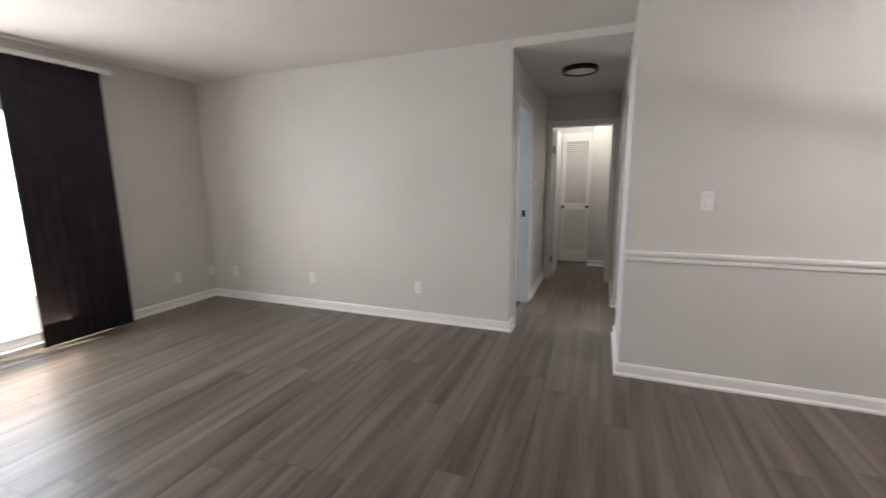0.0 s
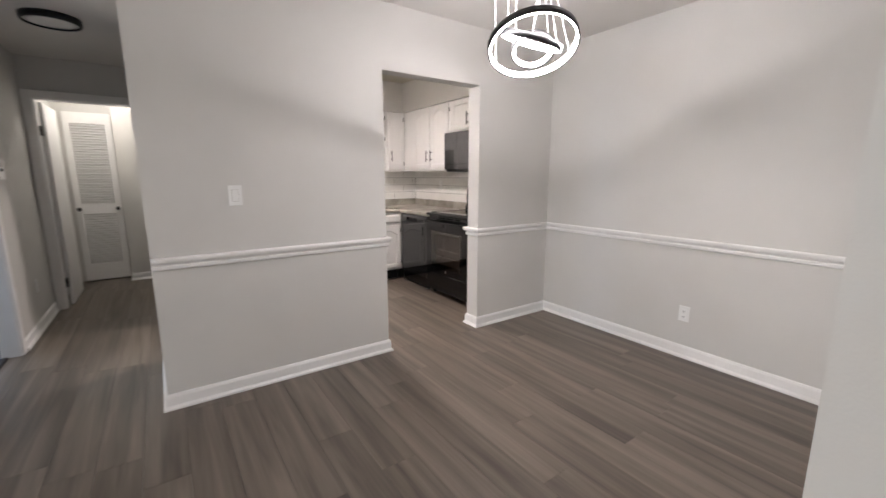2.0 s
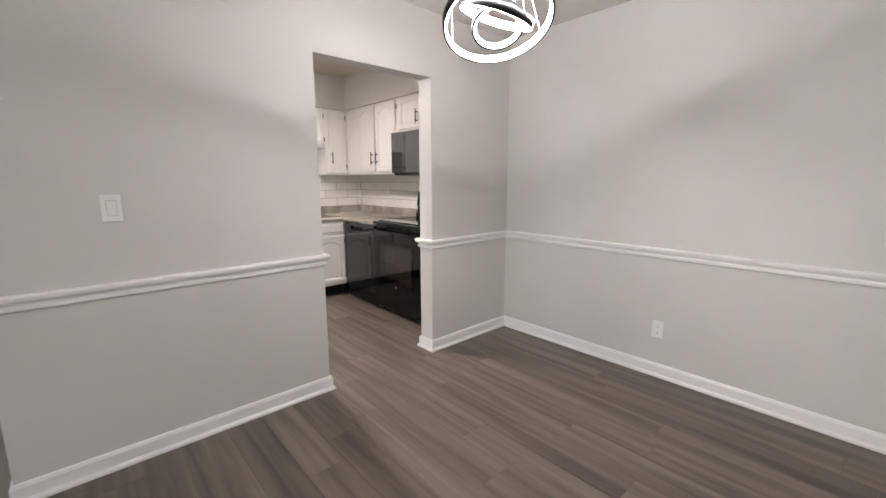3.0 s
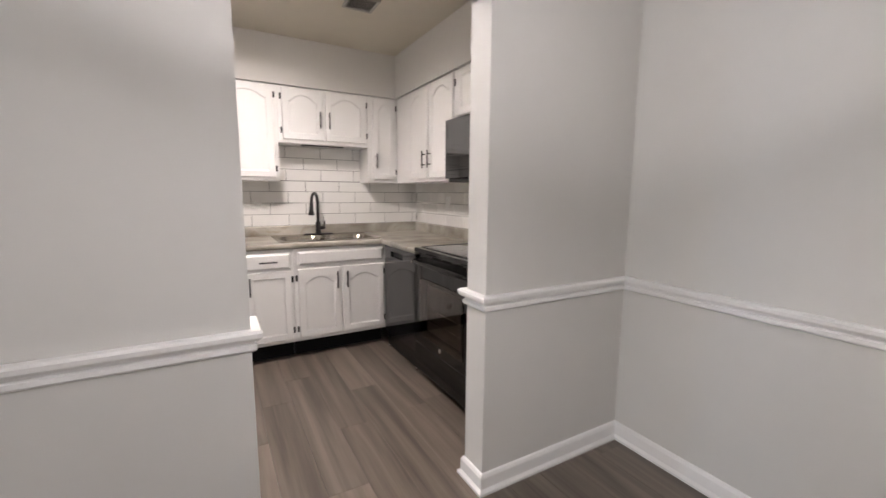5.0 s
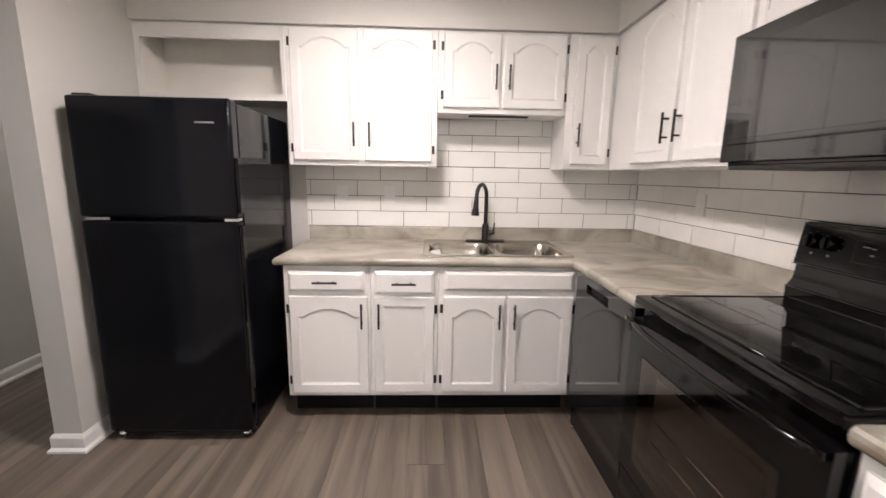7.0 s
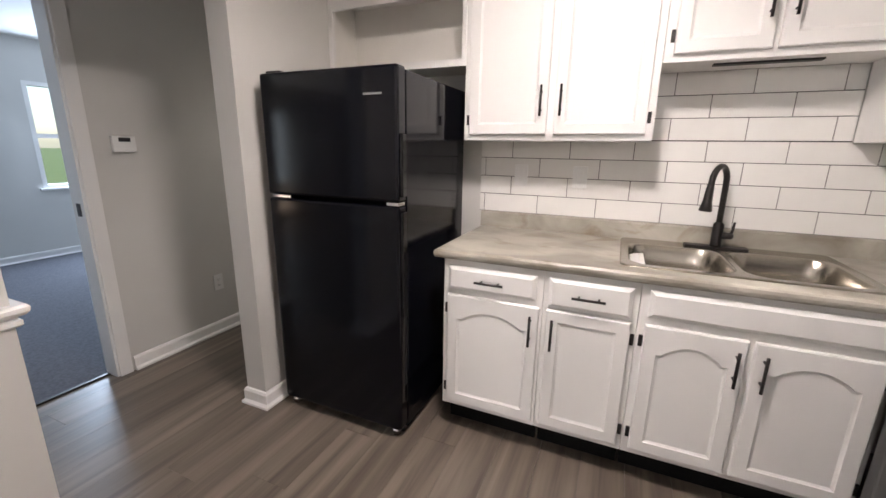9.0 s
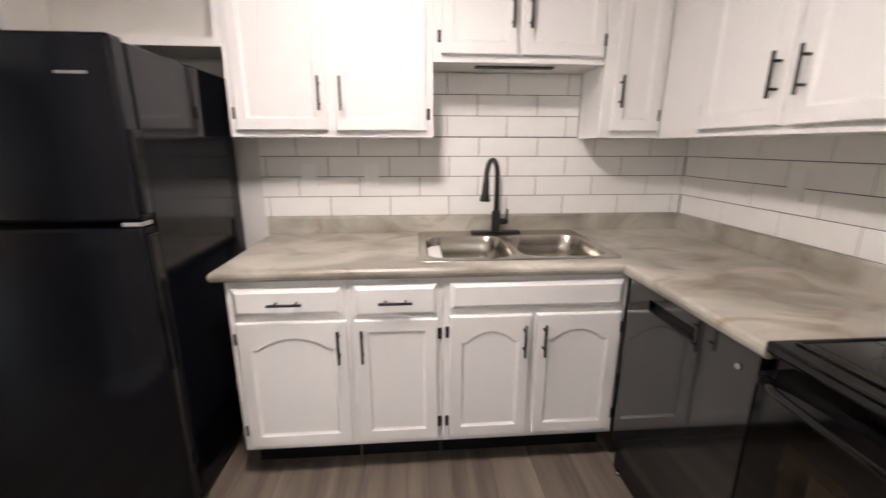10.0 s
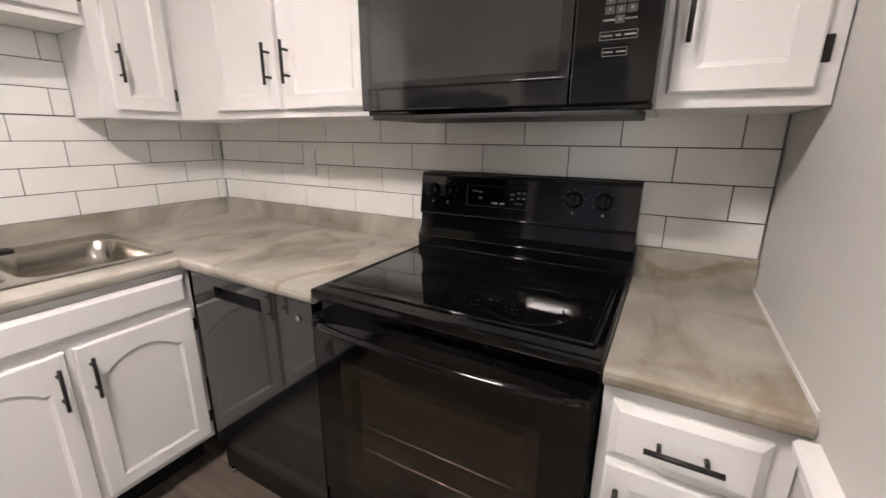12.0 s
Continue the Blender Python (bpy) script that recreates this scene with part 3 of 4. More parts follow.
def chandelier():
    t = thing("ring_chandelier", "modern chandelier of three lit LED rings on cables", "chandelier", pose(3.585, 3.96, -.018))
    cb = bmesh.new()
    disc(cb, (0, 0, CZ + .019), (0, 0, -1), .22, .03, 36, .004)
    part("canopy", cb, BLACKMETAL, t, "round ceiling canopy")

    def ring(m, r, h):
        n, w = 72, .006
        bm = bmesh.new()
        out = [(r - .004, h / 2), (r + w, h / 2), (r + w, -h / 2), (r - .004, -h / 2)]
        rings = [[bm.verts.new((a * math.cos(2 * math.pi * k / n), a * math.sin(2 * math.pi * k / n), z)) for k in range(n)] for a, z in out]
        for r0, r1 in zip(rings, rings[1:] + rings[:1]):
            for k in range(n):
                bm.faces.new((r0[k], r0[(k + 1) % n], r1[(k + 1) % n], r1[k])).smooth = True
        fr = part("ring", bm, BLACKMETAL, t, "black ring frame")
        fr.matrix_basis = m
        bm = bmesh.new()
        q = h / 2 - .003
        inn = [(r - .0042, q), (r - .009, q), (r - .009, -q - .0025), (r + .003, -q - .0025), (r + .003, -q - .002), (r - .0042, -q)]
        rings = [[bm.verts.new((a * math.cos(2 * math.pi * k / n), a * math.sin(2 * math.pi * k / n), z)) for k in range(n)] for a, z in inn]
        for r0, r1 in zip(rings, rings[1:] + rings[:1]):
            for k in range(n):
                bm.faces.new((r0[k], r0[(k + 1) % n], r1[(k + 1) % n], r1[k])).smooth = True
        part("led_strip", bm, LED, fr, "glowing white LED strip")
        for k in range(3):
            a = 2 * math.pi * (k / 3 + .08)
            p = m @ Vector((r * math.cos(a), r * math.sin(a), h / 2))
            c = bmesh.new()
            tube(c, [p, (max(.06, r * .92) * math.cos(a), max(.06, r * .92) * math.sin(a), CZ + .018)], .0024, 6)
            part("cable", c, CABLE, t, "thin pale suspension cable")

    # the big ring dips on its far side, the middle one leans the other way
    away = -43.0
    ring(pose(0, 0, 1.98, 0, 0, away) @ pose(0, 0, 0, -25, -6, 0), .218, .032)
    ring(pose(-.01, .0, 2.0, 0, 0, away) @ pose(0, 0, 0, 10, 17, 0), .15, .03)
    ring(pose(0, .0, 1.96, 0, 0, away) @ pose(0, 0, 0, -32, -4, 0), .1, .028)


chandelier()


# ---------------------------------------------------------------- cabinets
def outline(x0, x1, z0, z1, arch):
    """Panel outline, counter-clockwise seen from the front (-y); a cathedral arch drops the shoulders by arch."""
    pts = [(x0, z0), (x1, z0)]
    if arch <= 0:
        return pts + [(x1, z1), (x0, z1)]
    w = x1 - x0
    zs = z1 - arch
    sh = min(.03, w * .1)
    pts += [(x1, zs), (x1 - sh * .8, zs)]
    n = 14
    xa, xb = x1 - sh * .8, x0 + sh * .8
    for i in range(1, n):
        u = i / n
        pts.append((xa + (xb - xa) * u, zs + arch * math.sin(math.pi * u) ** .8))
    pts += [(xb, zs), (x0, zs)]
    return pts


def offset_loop(pts, d):
    n, out = len(pts), []
    for i in range(n):
        a, b, c = Vector(pts[i - 1]), Vector(pts[i]), Vector(pts[(i + 1) % n])
        e0, e1 = (b - a).normalized(), (c - b).normalized()
        n0, n1 = Vector((-e0.y, e0.x)), Vector((-e1.y, e1.x))
        m = (n0 + n1) / max(.35, 1 + n0.dot(n1))
        out.append(tuple(b + m * d))
    return out


def panel_door(x0, x1, z0, z1, arch=.05, rim=.048, t=.02, head=0.0):
    """A routed door with its back on y=0 and its face at y=-t."""
    bm = bmesh.new()
    c = .004
    orect = [(x0 + c, z0 + c), (x1 - c, z0 + c), (x1 - c, z1 - c), (x0 + c, z1 - c)]
    brect = [(x0, z0), (x1, z0), (x1, z1), (x0, z1)]
    inner = outline(x0 + rim, x1 - rim, z0 + rim, z1 - rim - head, arch)
    loops = [(inner, -t), (offset_loop(inner, .003), -t + .003), (offset_loop(inner, .011), -t + .0065)]
    F = [bm.verts.new((x, -t, z)) for x, z in orect]
    M = [bm.verts.new((x, -t + c, z)) for x, z in brect]
    B = [bm.verts.new((x, 0, z)) for x, z in brect]
    for a, b in ((F, M), (M, B)):
        for k in range(4):
            bm.faces.new((a[k], a[(k + 1) % 4], b[(k + 1) % 4], b[k]))
    bm.faces.new(B)
    LV = [[bm.verts.new((x, y, z)) for x, z in lp] for lp, y in loops]
    n = len(inner)
    for a, b in zip(LV, LV[1:]):
        for k in range(n):
            bm.faces.new((a[k], a[(k + 1) % n], b[(k + 1) % n], b[k]))
    bm.faces.new(LV[-1])
    es = [bm.edges.get((F[k], F[(k + 1) % 4])) for k in range(4)] + [bm.edges.get((LV[0][k], LV[0][(k + 1) % n])) for k in range(n)]
    bmesh.ops.triangle_fill(bm, use_beauty=True, use_dissolve=False, edges=es, normal=(0, -1, 0))
    return bm


def drawer_front(x0, x1, z0, z1, t=.02, c=.016):
    bm = bmesh.new()
    A = [bm.verts.new(p) for p in ((x0, 0, z0), (x1, 0, z0), (x1, 0, z1), (x0, 0, z1))]
    M = [bm.verts.new(p) for p in ((x0, -t * .45, z0), (x1, -t * .45, z0), (x1, -t * .45, z1), (x0, -t * .45, z1))]
    F = [bm.verts.new(p) for p in ((x0 + c, -t, z0 + c), (x1 - c, -t, z0 + c), (x1 - c, -t, z1 - c), (x0 + c, -t, z1 - c))]
    for a, b in ((A, M), (M, F)):
        for k in range(4):
            bm.faces.new((a[k], a[(k + 1) % 4], b[(k + 1) % 4], b[k]))
    bm.faces.new(F)
    bm.faces.new(A)
    return bm


def pull(cx, cz, length, vertical, y):
    bm = bmesh.new()
    h, g = length / 2, length * .3
    if vertical:
        tube(bm, [(cx, y - .03, cz - h), (cx, y - .03, cz + h)], .0055, 10)
        for s in (-g, g):
            tube(bm, [(cx, y + .001, cz + s), (cx, y - .03, cz + s)], .0045, 8)
    else:
        tube(bm, [(cx - h, y - .03, cz), (cx + h, y - .03, cz)], .0055, 10)
        for s in (-g, g):
            tube(bm, [(cx + s, y + .001, cz), (cx + s, y - .03, cz)], .0045, 8)
    return bm


def hinge(x, z, y=-.0005):
    bm = bmesh.new()
    box(bm, x - .0075, x + .0075, y - .007, y, z - .024, z + .024, .002, 1)
    return bm


def cabinet(name, label, m, w, depth, z0, z1, doors=(), drawers=(), group="", toe=0.0, open_front=False):
    """Local: x along the front from 0 to w, face frame at y=0, depth towards +y.
    doors: (x0, x1, z0, z1, arch, handle x, handle z, hinge side); drawers: (x0, x1, z0, z1, handle)."""
    c = thing(name, label, "cabinet", m, group)
    if open_front:
        t = .018
        for nm, q in (("side_panel", (0, t, .02, depth, z0, z1)), ("side_panel", (w - t, w, .02, depth, z0, z1)), ("shelf", (t, w - t, .02, depth, z0, z0 + t)),
                      ("top_panel" if open_front == "shelf" else "rail", (t, w - t, .02, depth if open_front == "shelf" else .06, z1 - t, z1)), ("back_panel", (t, w - t, depth - .01, depth, z0 + t, z1 - t))):
            part(nm, boxes(q), CAB_IN, c)
        if open_front == "shelf":
            part("face_frame", ring_frame(0, w, z0, z1, .03, w - .022, z0 + .035, z1 - .08, 0, .02), CAB, c)
        else:
            part("face_frame", boxes((0, w, 0, .02, z0, z1), bevel=.0015), CAB, c)
    else:
        part("body", boxes((0, w, 0, depth, z0, z1), bevel=.0015), CAB, c)
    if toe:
        # the shade under the cabinet is put into this board's colour
        part("toe_kick", boxes((.005, w - .005, .1, .12, 0.001, z0)), DARKGAP, c, "recessed toe kick, coloured near black for its shade")
    for x0, x1, a, b, arch, hx, hz, side in doors:
        d = part("door", panel_door(x0, x1, a, b, arch * (.78 if toe else 1), head=.016 if toe and arch else 0), CAB, c)
        part("handle", pull(hx, hz, .135, True, -.02), BRONZE, d, "dark bronze bar pull")
        for z in (a + .07, b - .07):
            part("hinge", hinge(x0 - .009 if side < 0 else x1 + .009, z), BRONZE, c, "small dark hinge")
    for x0, x1, a, b, handle in drawers:
        d = part("drawer_front", drawer_front(x0, x1, a, b), CAB, c)
        if handle:
            part("handle", pull((x0 + x1) / 2, (a + b) / 2, .125, False, -.02), BRONZE, d, "dark bronze bar pull")
    return c


UY, UZ0, UZ1 = 7.375, 1.39, 2.15
UD = 7.618 - UY
UG, BG = "upper kitchen cabinets", "lower kitchen cabinets"
cabinet("open_shelf_cabinet", "white open cabinet above the refrigerator, empty", pose(2.043, UY, 0), .823, UD, 1.745, UZ1, open_front="shelf", group=UG)
cabinet("upper_cabinet", "white two-door upper cabinet with cathedral arch panels", pose(2.868, UY, 0), .864, UD, UZ0, UZ1,
        [(.03, .412, UZ0 + .027, UZ1 - .012, .05, .412 - .028, 1.565, -1), (.445, .834, UZ0 + .027, UZ1 - .012, .05, .445 + .028, 1.565, 1)], group=UG)
sinkcab = cabinet("upper_cabinet", "short white two-door upper cabinet above the sink", pose(3.734, UY, 0), .754, UD, 1.7, UZ1,
        [(.034, .36, 1.73, UZ1 - .015, .05, .36 - .028, 1.895, -1), (.38, .74 - .003, 1.73, UZ1 - .015, .05, .38 + .028, 1.895, 1)], group=UG)
part("strip_lamp", boxes((.19, .55, .06, .1, 1.692, 1.701), bevel=.003), MATTEBLACK, sinkcab, "thin dark strip lamp under the cabinet")
cabinet("upper_cabinet", "narrow white corner upper cabinet with one arched door", pose(4.49, UY, 0), .606, UD, UZ0, UZ1,
        [(.045, .262, UZ0 + .03, UZ1 - .015, .045, .045 + .025, 1.585, 1)], group=UG)
EX = 4.776
ED = 5.097 - EX
cabinet("upper_cabinet", "white two-door upper cabinet beside the microwave", pose(EX, 7.374, 0, 0, 0, -90), 1.072, ED, UZ0, UZ1,
        [(.285, .645, UZ0 + .027, UZ1 - .012, .05, .645 - .028, 1.565, -1), (.682, 1.04, UZ0 + .027, UZ1 - .012, .05, .682 + .028, 1.565, 1)], group=UG)
cabinet("upper_cabinet", "short white two-door cabinet above the microwave", pose(EX, 6.3, 0, 0, 0, -90), .766, ED, 1.802, UZ1,
        [(.03, .375, 1.83, UZ1 - .012, .0, .375 - .028, 1.93, -1), (.395, .74, 1.83, UZ1 - .012, .0, .395 + .028, 1.93, 1)], group=UG)
cabinet("upper_cabinet", "narrow white one-door upper cabinet beside the wall", pose(EX, 5.532, 0, 0, 0, -90), .3, ED, UZ0, UZ1,
        [(.02, .266, UZ0 + .03, UZ1 - .012, .045, .02 + .027, 1.58, 1)], group=UG)

BY, BZ0, BZ1 = 6.975, .14, .874
BD = 7.62 - BY
cabinet("base_cabinet", "white base cabinet with one drawer and arched door", pose(2.94, BY, 0), .446, BD, BZ0, BZ1,
        [(.025, .435, .165, .708, .06, .435 - .03, .61, -1)], [(.025, .418, .735, .842, True)], BG, .1)
cabinet("base_cabinet", "white base cabinet with one drawer and square-panel door", pose(3.388, BY, 0), .356, BD, BZ0, BZ1,
        [(.018, .336, .168, .708, 0, .018 + .028, .61, 1)], [(.02, .334, .722, .846, True)], BG, .1)
cabinet("sink_base_cabinet", "white sink base cabinet with two arched doors", pose(3.746, BY, 0), .738, BD, BZ0, BZ1,
        [(.026, .352, .168, .712, .06, .352 - .03, .61, -1), (.372, .718, .168, .712, .06, .372 + .03, .61, 1)], [(.03, .716, .742, .848, False)], BG, .1, 'sink')
cabinet("base_cabinet", "narrow white base cabinet with drawer beside the stove", pose(4.475, 5.538, 0, 0, 0, -90), .306, 5.095 - 4.475, BZ0, BZ1,
        [(.02, .27, .168, .7, 0, .02 + .027, .6, 1)], [(.02, .27, .715, .838, True)], BG, .1)


# ---------------------------------------------------------------- worktops
NOSE = [(-.02, .874), (.006, .872), (.016, .874), (.0215, .882), (.0235, .893), (.0215, .904), (.015, .911), (.005, .913), (-.02, .913)]


def worktop():
    t = thing("worktop", "taupe marbled laminate L-shaped worktop with rolled edge", "worktop")
    bm = bmesh.new()
    outer = [(2.921, 6.972), (4.466, 6.972), (4.466, 6.305), (5.09, 6.305), (5.09, 7.62), (2.921, 7.62)]
    hole = [(3.685, 7.06), (4.465, 7.06), (4.465, 7.57), (3.685, 7.57)]
    layers = []
    for z in (.8745, .9125):
        lo = [[bm.verts.new((x, y, z)) for x, y in lp] for lp in (outer, hole)]
        es = [bm.edges.new((lp[k], lp[(k + 1) % len(lp)])) for lp in lo for k in range(len(lp))]
        bmesh.ops.triangle_fill(bm, use_beauty=True, use_dissolve=False, edges=es, normal=(0, 0, 1))
        layers.append(lo)
    for a, b in zip(*layers):
        for k in range(len(a)):
            bm.faces.new((a[k], a[(k + 1) % len(a)], b[(k + 1) % len(a)], b[k]))
    part("slab", bm, LAMINATE, t)
    part("edge_nosing", sweep(bmesh.new(), [(2.92, 7.62), (2.92, 6.97), (4.467, 6.97), (4.467, 6.305)], NOSE), LAMINATE, t)
    lip = [(0, .912), (.02, .912), (.02, .992), (.012, 1.0), (0, 1.0)]
    part("upstand", sweep(bmesh.new(), [(2.9, 7.62), (5.09, 7.62), (5.09, 6.305)], lip), LAMINATE, t)
    t = thing("worktop", "short taupe marbled laminate worktop beside the stove", "worktop")
    part("slab", boxes((4.467, 5.09, 5.232, 5.54, .8745, .9125)), LAMINATE, t)
    part("edge_nosing", sweep(bmesh.new(), [(4.467, 5.54), (4.467, 5.232)], NOSE), LAMINATE, t)
    part("upstand", sweep(bmesh.new(), [(5.09, 5.54), (5.09, 5.232)], lip), LAMINATE, t)


worktop()
solid("caulk_bead", boxes((4.46, 5.09, 5.2285, 5.2325, .9, .922), bevel=.001), TRIM, "white caulk bead along the wall", "caulk", "")


def rrect(x0, x1, y0, y1, r, n=6):
    pts = []
    for cx, cy, a0 in ((x1 - r, y1 - r, 0), (x0 + r, y1 - r, 90), (x0 + r, y0 + r, 180), (x1 - r, y0 + r, 270)):
        for i in range(n + 1):
            a = radians(a0 + 90 * i / n)
            pts.append((cx + r * math.cos(a), cy + r * math.sin(a)))
    return pts


def sink():
    s = thing("kitchen_sink", "stainless steel double-bowl drop-in sink", "sink")
    bm = bmesh.new()
    z = .9185

    def ring(pts, zz):
        return [bm.verts.new((x, y, zz)) for x, y in pts]

    def skin(a, b):
        n = len(a)
        for k in range(n):
            bm.faces.new((a[k], a[(k + 1) % n], b[(k + 1) % n], b[k])).smooth = True

    def loop_edges(a):
        return [bm.edges.get((a[k], a[(k + 1) % len(a)])) or bm.edges.new((a[k], a[(k + 1) % len(a)])) for k in range(len(a))]

    o0 = ring(rrect(3.66, 4.49, 7.035, 7.595, .03), .9128)
    o1 = ring(rrect(3.665, 4.485, 7.04, 7.59, .028), z)
    skin(o0, o1)
    es = loop_edges(o1)
    for x0, x1 in ((3.69, 4.065), (4.085, 4.46)):
        last = None
        for inset, zz, r in ((0, z, .085), (.008, z - .008, .08), (.016, z - .09, .08), (.024, z - .14, .075), (.05, z - .165, .06), (.13, z - .172, .03)):
            q = ring(rrect(x0 + inset, x1 - inset, 7.065 + inset, 7.475 - inset, r), zz)
            if last is None:
                es += loop_edges(q)
            else:
                skin(last, q)
            last = q
        bm.faces.new(last).smooth = True
    bmesh.ops.triangle_fill(bm, use_beauty=True, use_dissolve=False, edges=es, normal=(0, 0, 1))
    part("basin", bm, STEEL, s)
    for cx in (3.8775, 4.2725):
        d = bmesh.new()
        disc(d, (cx, 7.27, z - .172), (0, 0, 1), .042, .004, 24, .002)
        part("drain", d, CHROME, s, "round chrome drain")


sink()


def faucet():
    f = thing("faucet", "dark bronze gooseneck pull-down faucet", "faucet", pose(4.06, 7.53, .9185))
    bm = bmesh.new()
    box(bm, -.125, .125, -.028, .028, 0, .01, .004)
    part("deck_plate", bm, BRONZE, f)
    bm = bmesh.new()
    tube(bm, [(0, 0, .008), (0, 0, .02), (0, 0, .11), (0, 0, .12)], [.026, .022, .022, .014], 18)
    part("body", bm, BRONZE, f)
    pts = [(0, 0, .11), (0, 0, .26)]
    ux, uy = -.52, -.854
    R = .075
    for i in range(1, 15):
        a = math.pi * i / 15
        o = R - R * math.cos(a)
        pts.append((ux * o, uy * o, .295 + R * math.sin(a)))
    pts += [(ux * 2 * R * 1.02, uy * 2 * R * 1.02, .285)]
    bm = bmesh.new()
    tube(bm, pts, .0125, 14)
    part("spout", bm, BRONZE, f)
    e = Vector(pts[-1])
    bm = bmesh.new()
    dn = Vector((ux * .12, uy * .12, -1)).normalized()
    tube(bm, [e + dn * -.01, e + dn * .01, e + dn * .06, e + dn * .1, e + dn * .105], [.013, .015, .018, .026, .02], 16)
    part("spray_head", bm, BRONZE, f)
    bm = bmesh.new()
    tube(bm, [(.015, 0, .06), (.055, 0, .06), (.062, 0, .06)], [.016, .016, .01], 14)
    tube(bm, [(.05, 0, .062), (.056, -.004, .09), (.058, -.006, .125)], [.007, .006, .005], 10)
    part("lever", bm, BRONZE, f)


faucet()


# ---------------------------------------------------------------- appliances
def refrigerator():
    r = thing("refrigerator", "black top-freezer refrigerator standing on the plank floor", "refrigerator", pose(2.115, 6.785, 0))
    w = .7
    part("cabinet_shell", boxes((.004, w - .004, .075, .74, .03, 1.645), bevel=.006), FRIDGE, r)
    up = part("freezer_door", boxes((0, w, 0, .07, 1.128, 1.655), bevel=.012), FRIDGE, r)
    lo = part("fridge_door", boxes((0, w, 0, .07, .055, 1.112), bevel=.012), FRIDGE, r)
    # side grips on the latch edge
    part("handle", boxes((w - .002, w + .014, .012, .05, 1.15, 1.4), bevel=.005), BLACK, up, "glossy black edge grip")
    part("handle", boxes((w - .002, w + .014, .012, .05, .62, 1.09), bevel=.005), BLACK, lo, "glossy black edge grip")
    part("handle", boxes((w - .002, w + .012, .012, .046, .2, .84), bevel=.005), GREYGLASS, lo, "long grey edge grip")
    part("badge", boxes((.545, .63, -.0015, .002, 1.546, 1.554)), PRINT, up, "small silver badge")
    h = bmesh.new()
    box(h, .02, .13, .004, .06, 1.1125, 1.1275, .003)
    part("hinge", h, CHROME, r, "silver centre hinge")
    h = bmesh.new()
    box(h, w - .06, w - .004, .004, .06, 1.1125, 1.1275, .003)
    part("hinge", h, CHROME, r, "silver corner bracket")
    part("hinge_cover", boxes((.01, .09, .03, .11, 1.6455, 1.668), bevel=.006), MATTEBLACK, r)
    part("toe_grille", boxes((.02, w - .02, .06, .08, .005, .056), bevel=.003), MATTEBLACK, r)
    for x in (.03, w - .05):
        f = bmesh.new()
        disc(f, (x, .05, 0), (0, 0, 1), .02, .032, 16)
        part("foot", f, CHROME, r, "levelling foot")


refrigerator()


def dishwasher():
    d = thing("dishwasher", "glossy black built-in dishwasher under the worktop", "dishwasher", pose(4.462, 6.92, 0, 0, 0, -90))
    w = .612
    part("tub", boxes((.004, w - .004, .04, .6, .1, .868)), MATTEBLACK, d)
    part("door", ring_frame(.004, w - .018, .145, .868, .13, .37, .79, .832, 0, .04), GREYGLASS, d)
    part("grip", boxes((.13, .37, .026, .04, .788, .834)), MATTEBLACK, d, "recessed dark grip slot")
    part("kick_plate", boxes((.004, w - .018, .02, .035, .012, .138), bevel=.002), BLACK, d)
    b = bmesh.new()
    disc(b, (w - .075, -.001, .808), (0, -1, 0), .009, .003, 18, .001)
    part("badge", b, STEEL, d, "small round silver badge")
    for x in (.04, w - .04):
        f = bmesh.new()
        disc(f, (x, .025, 0), (0, 0, 1), .012, .02, 12)
        part("foot", f, CHROME, d)


dishwasher()


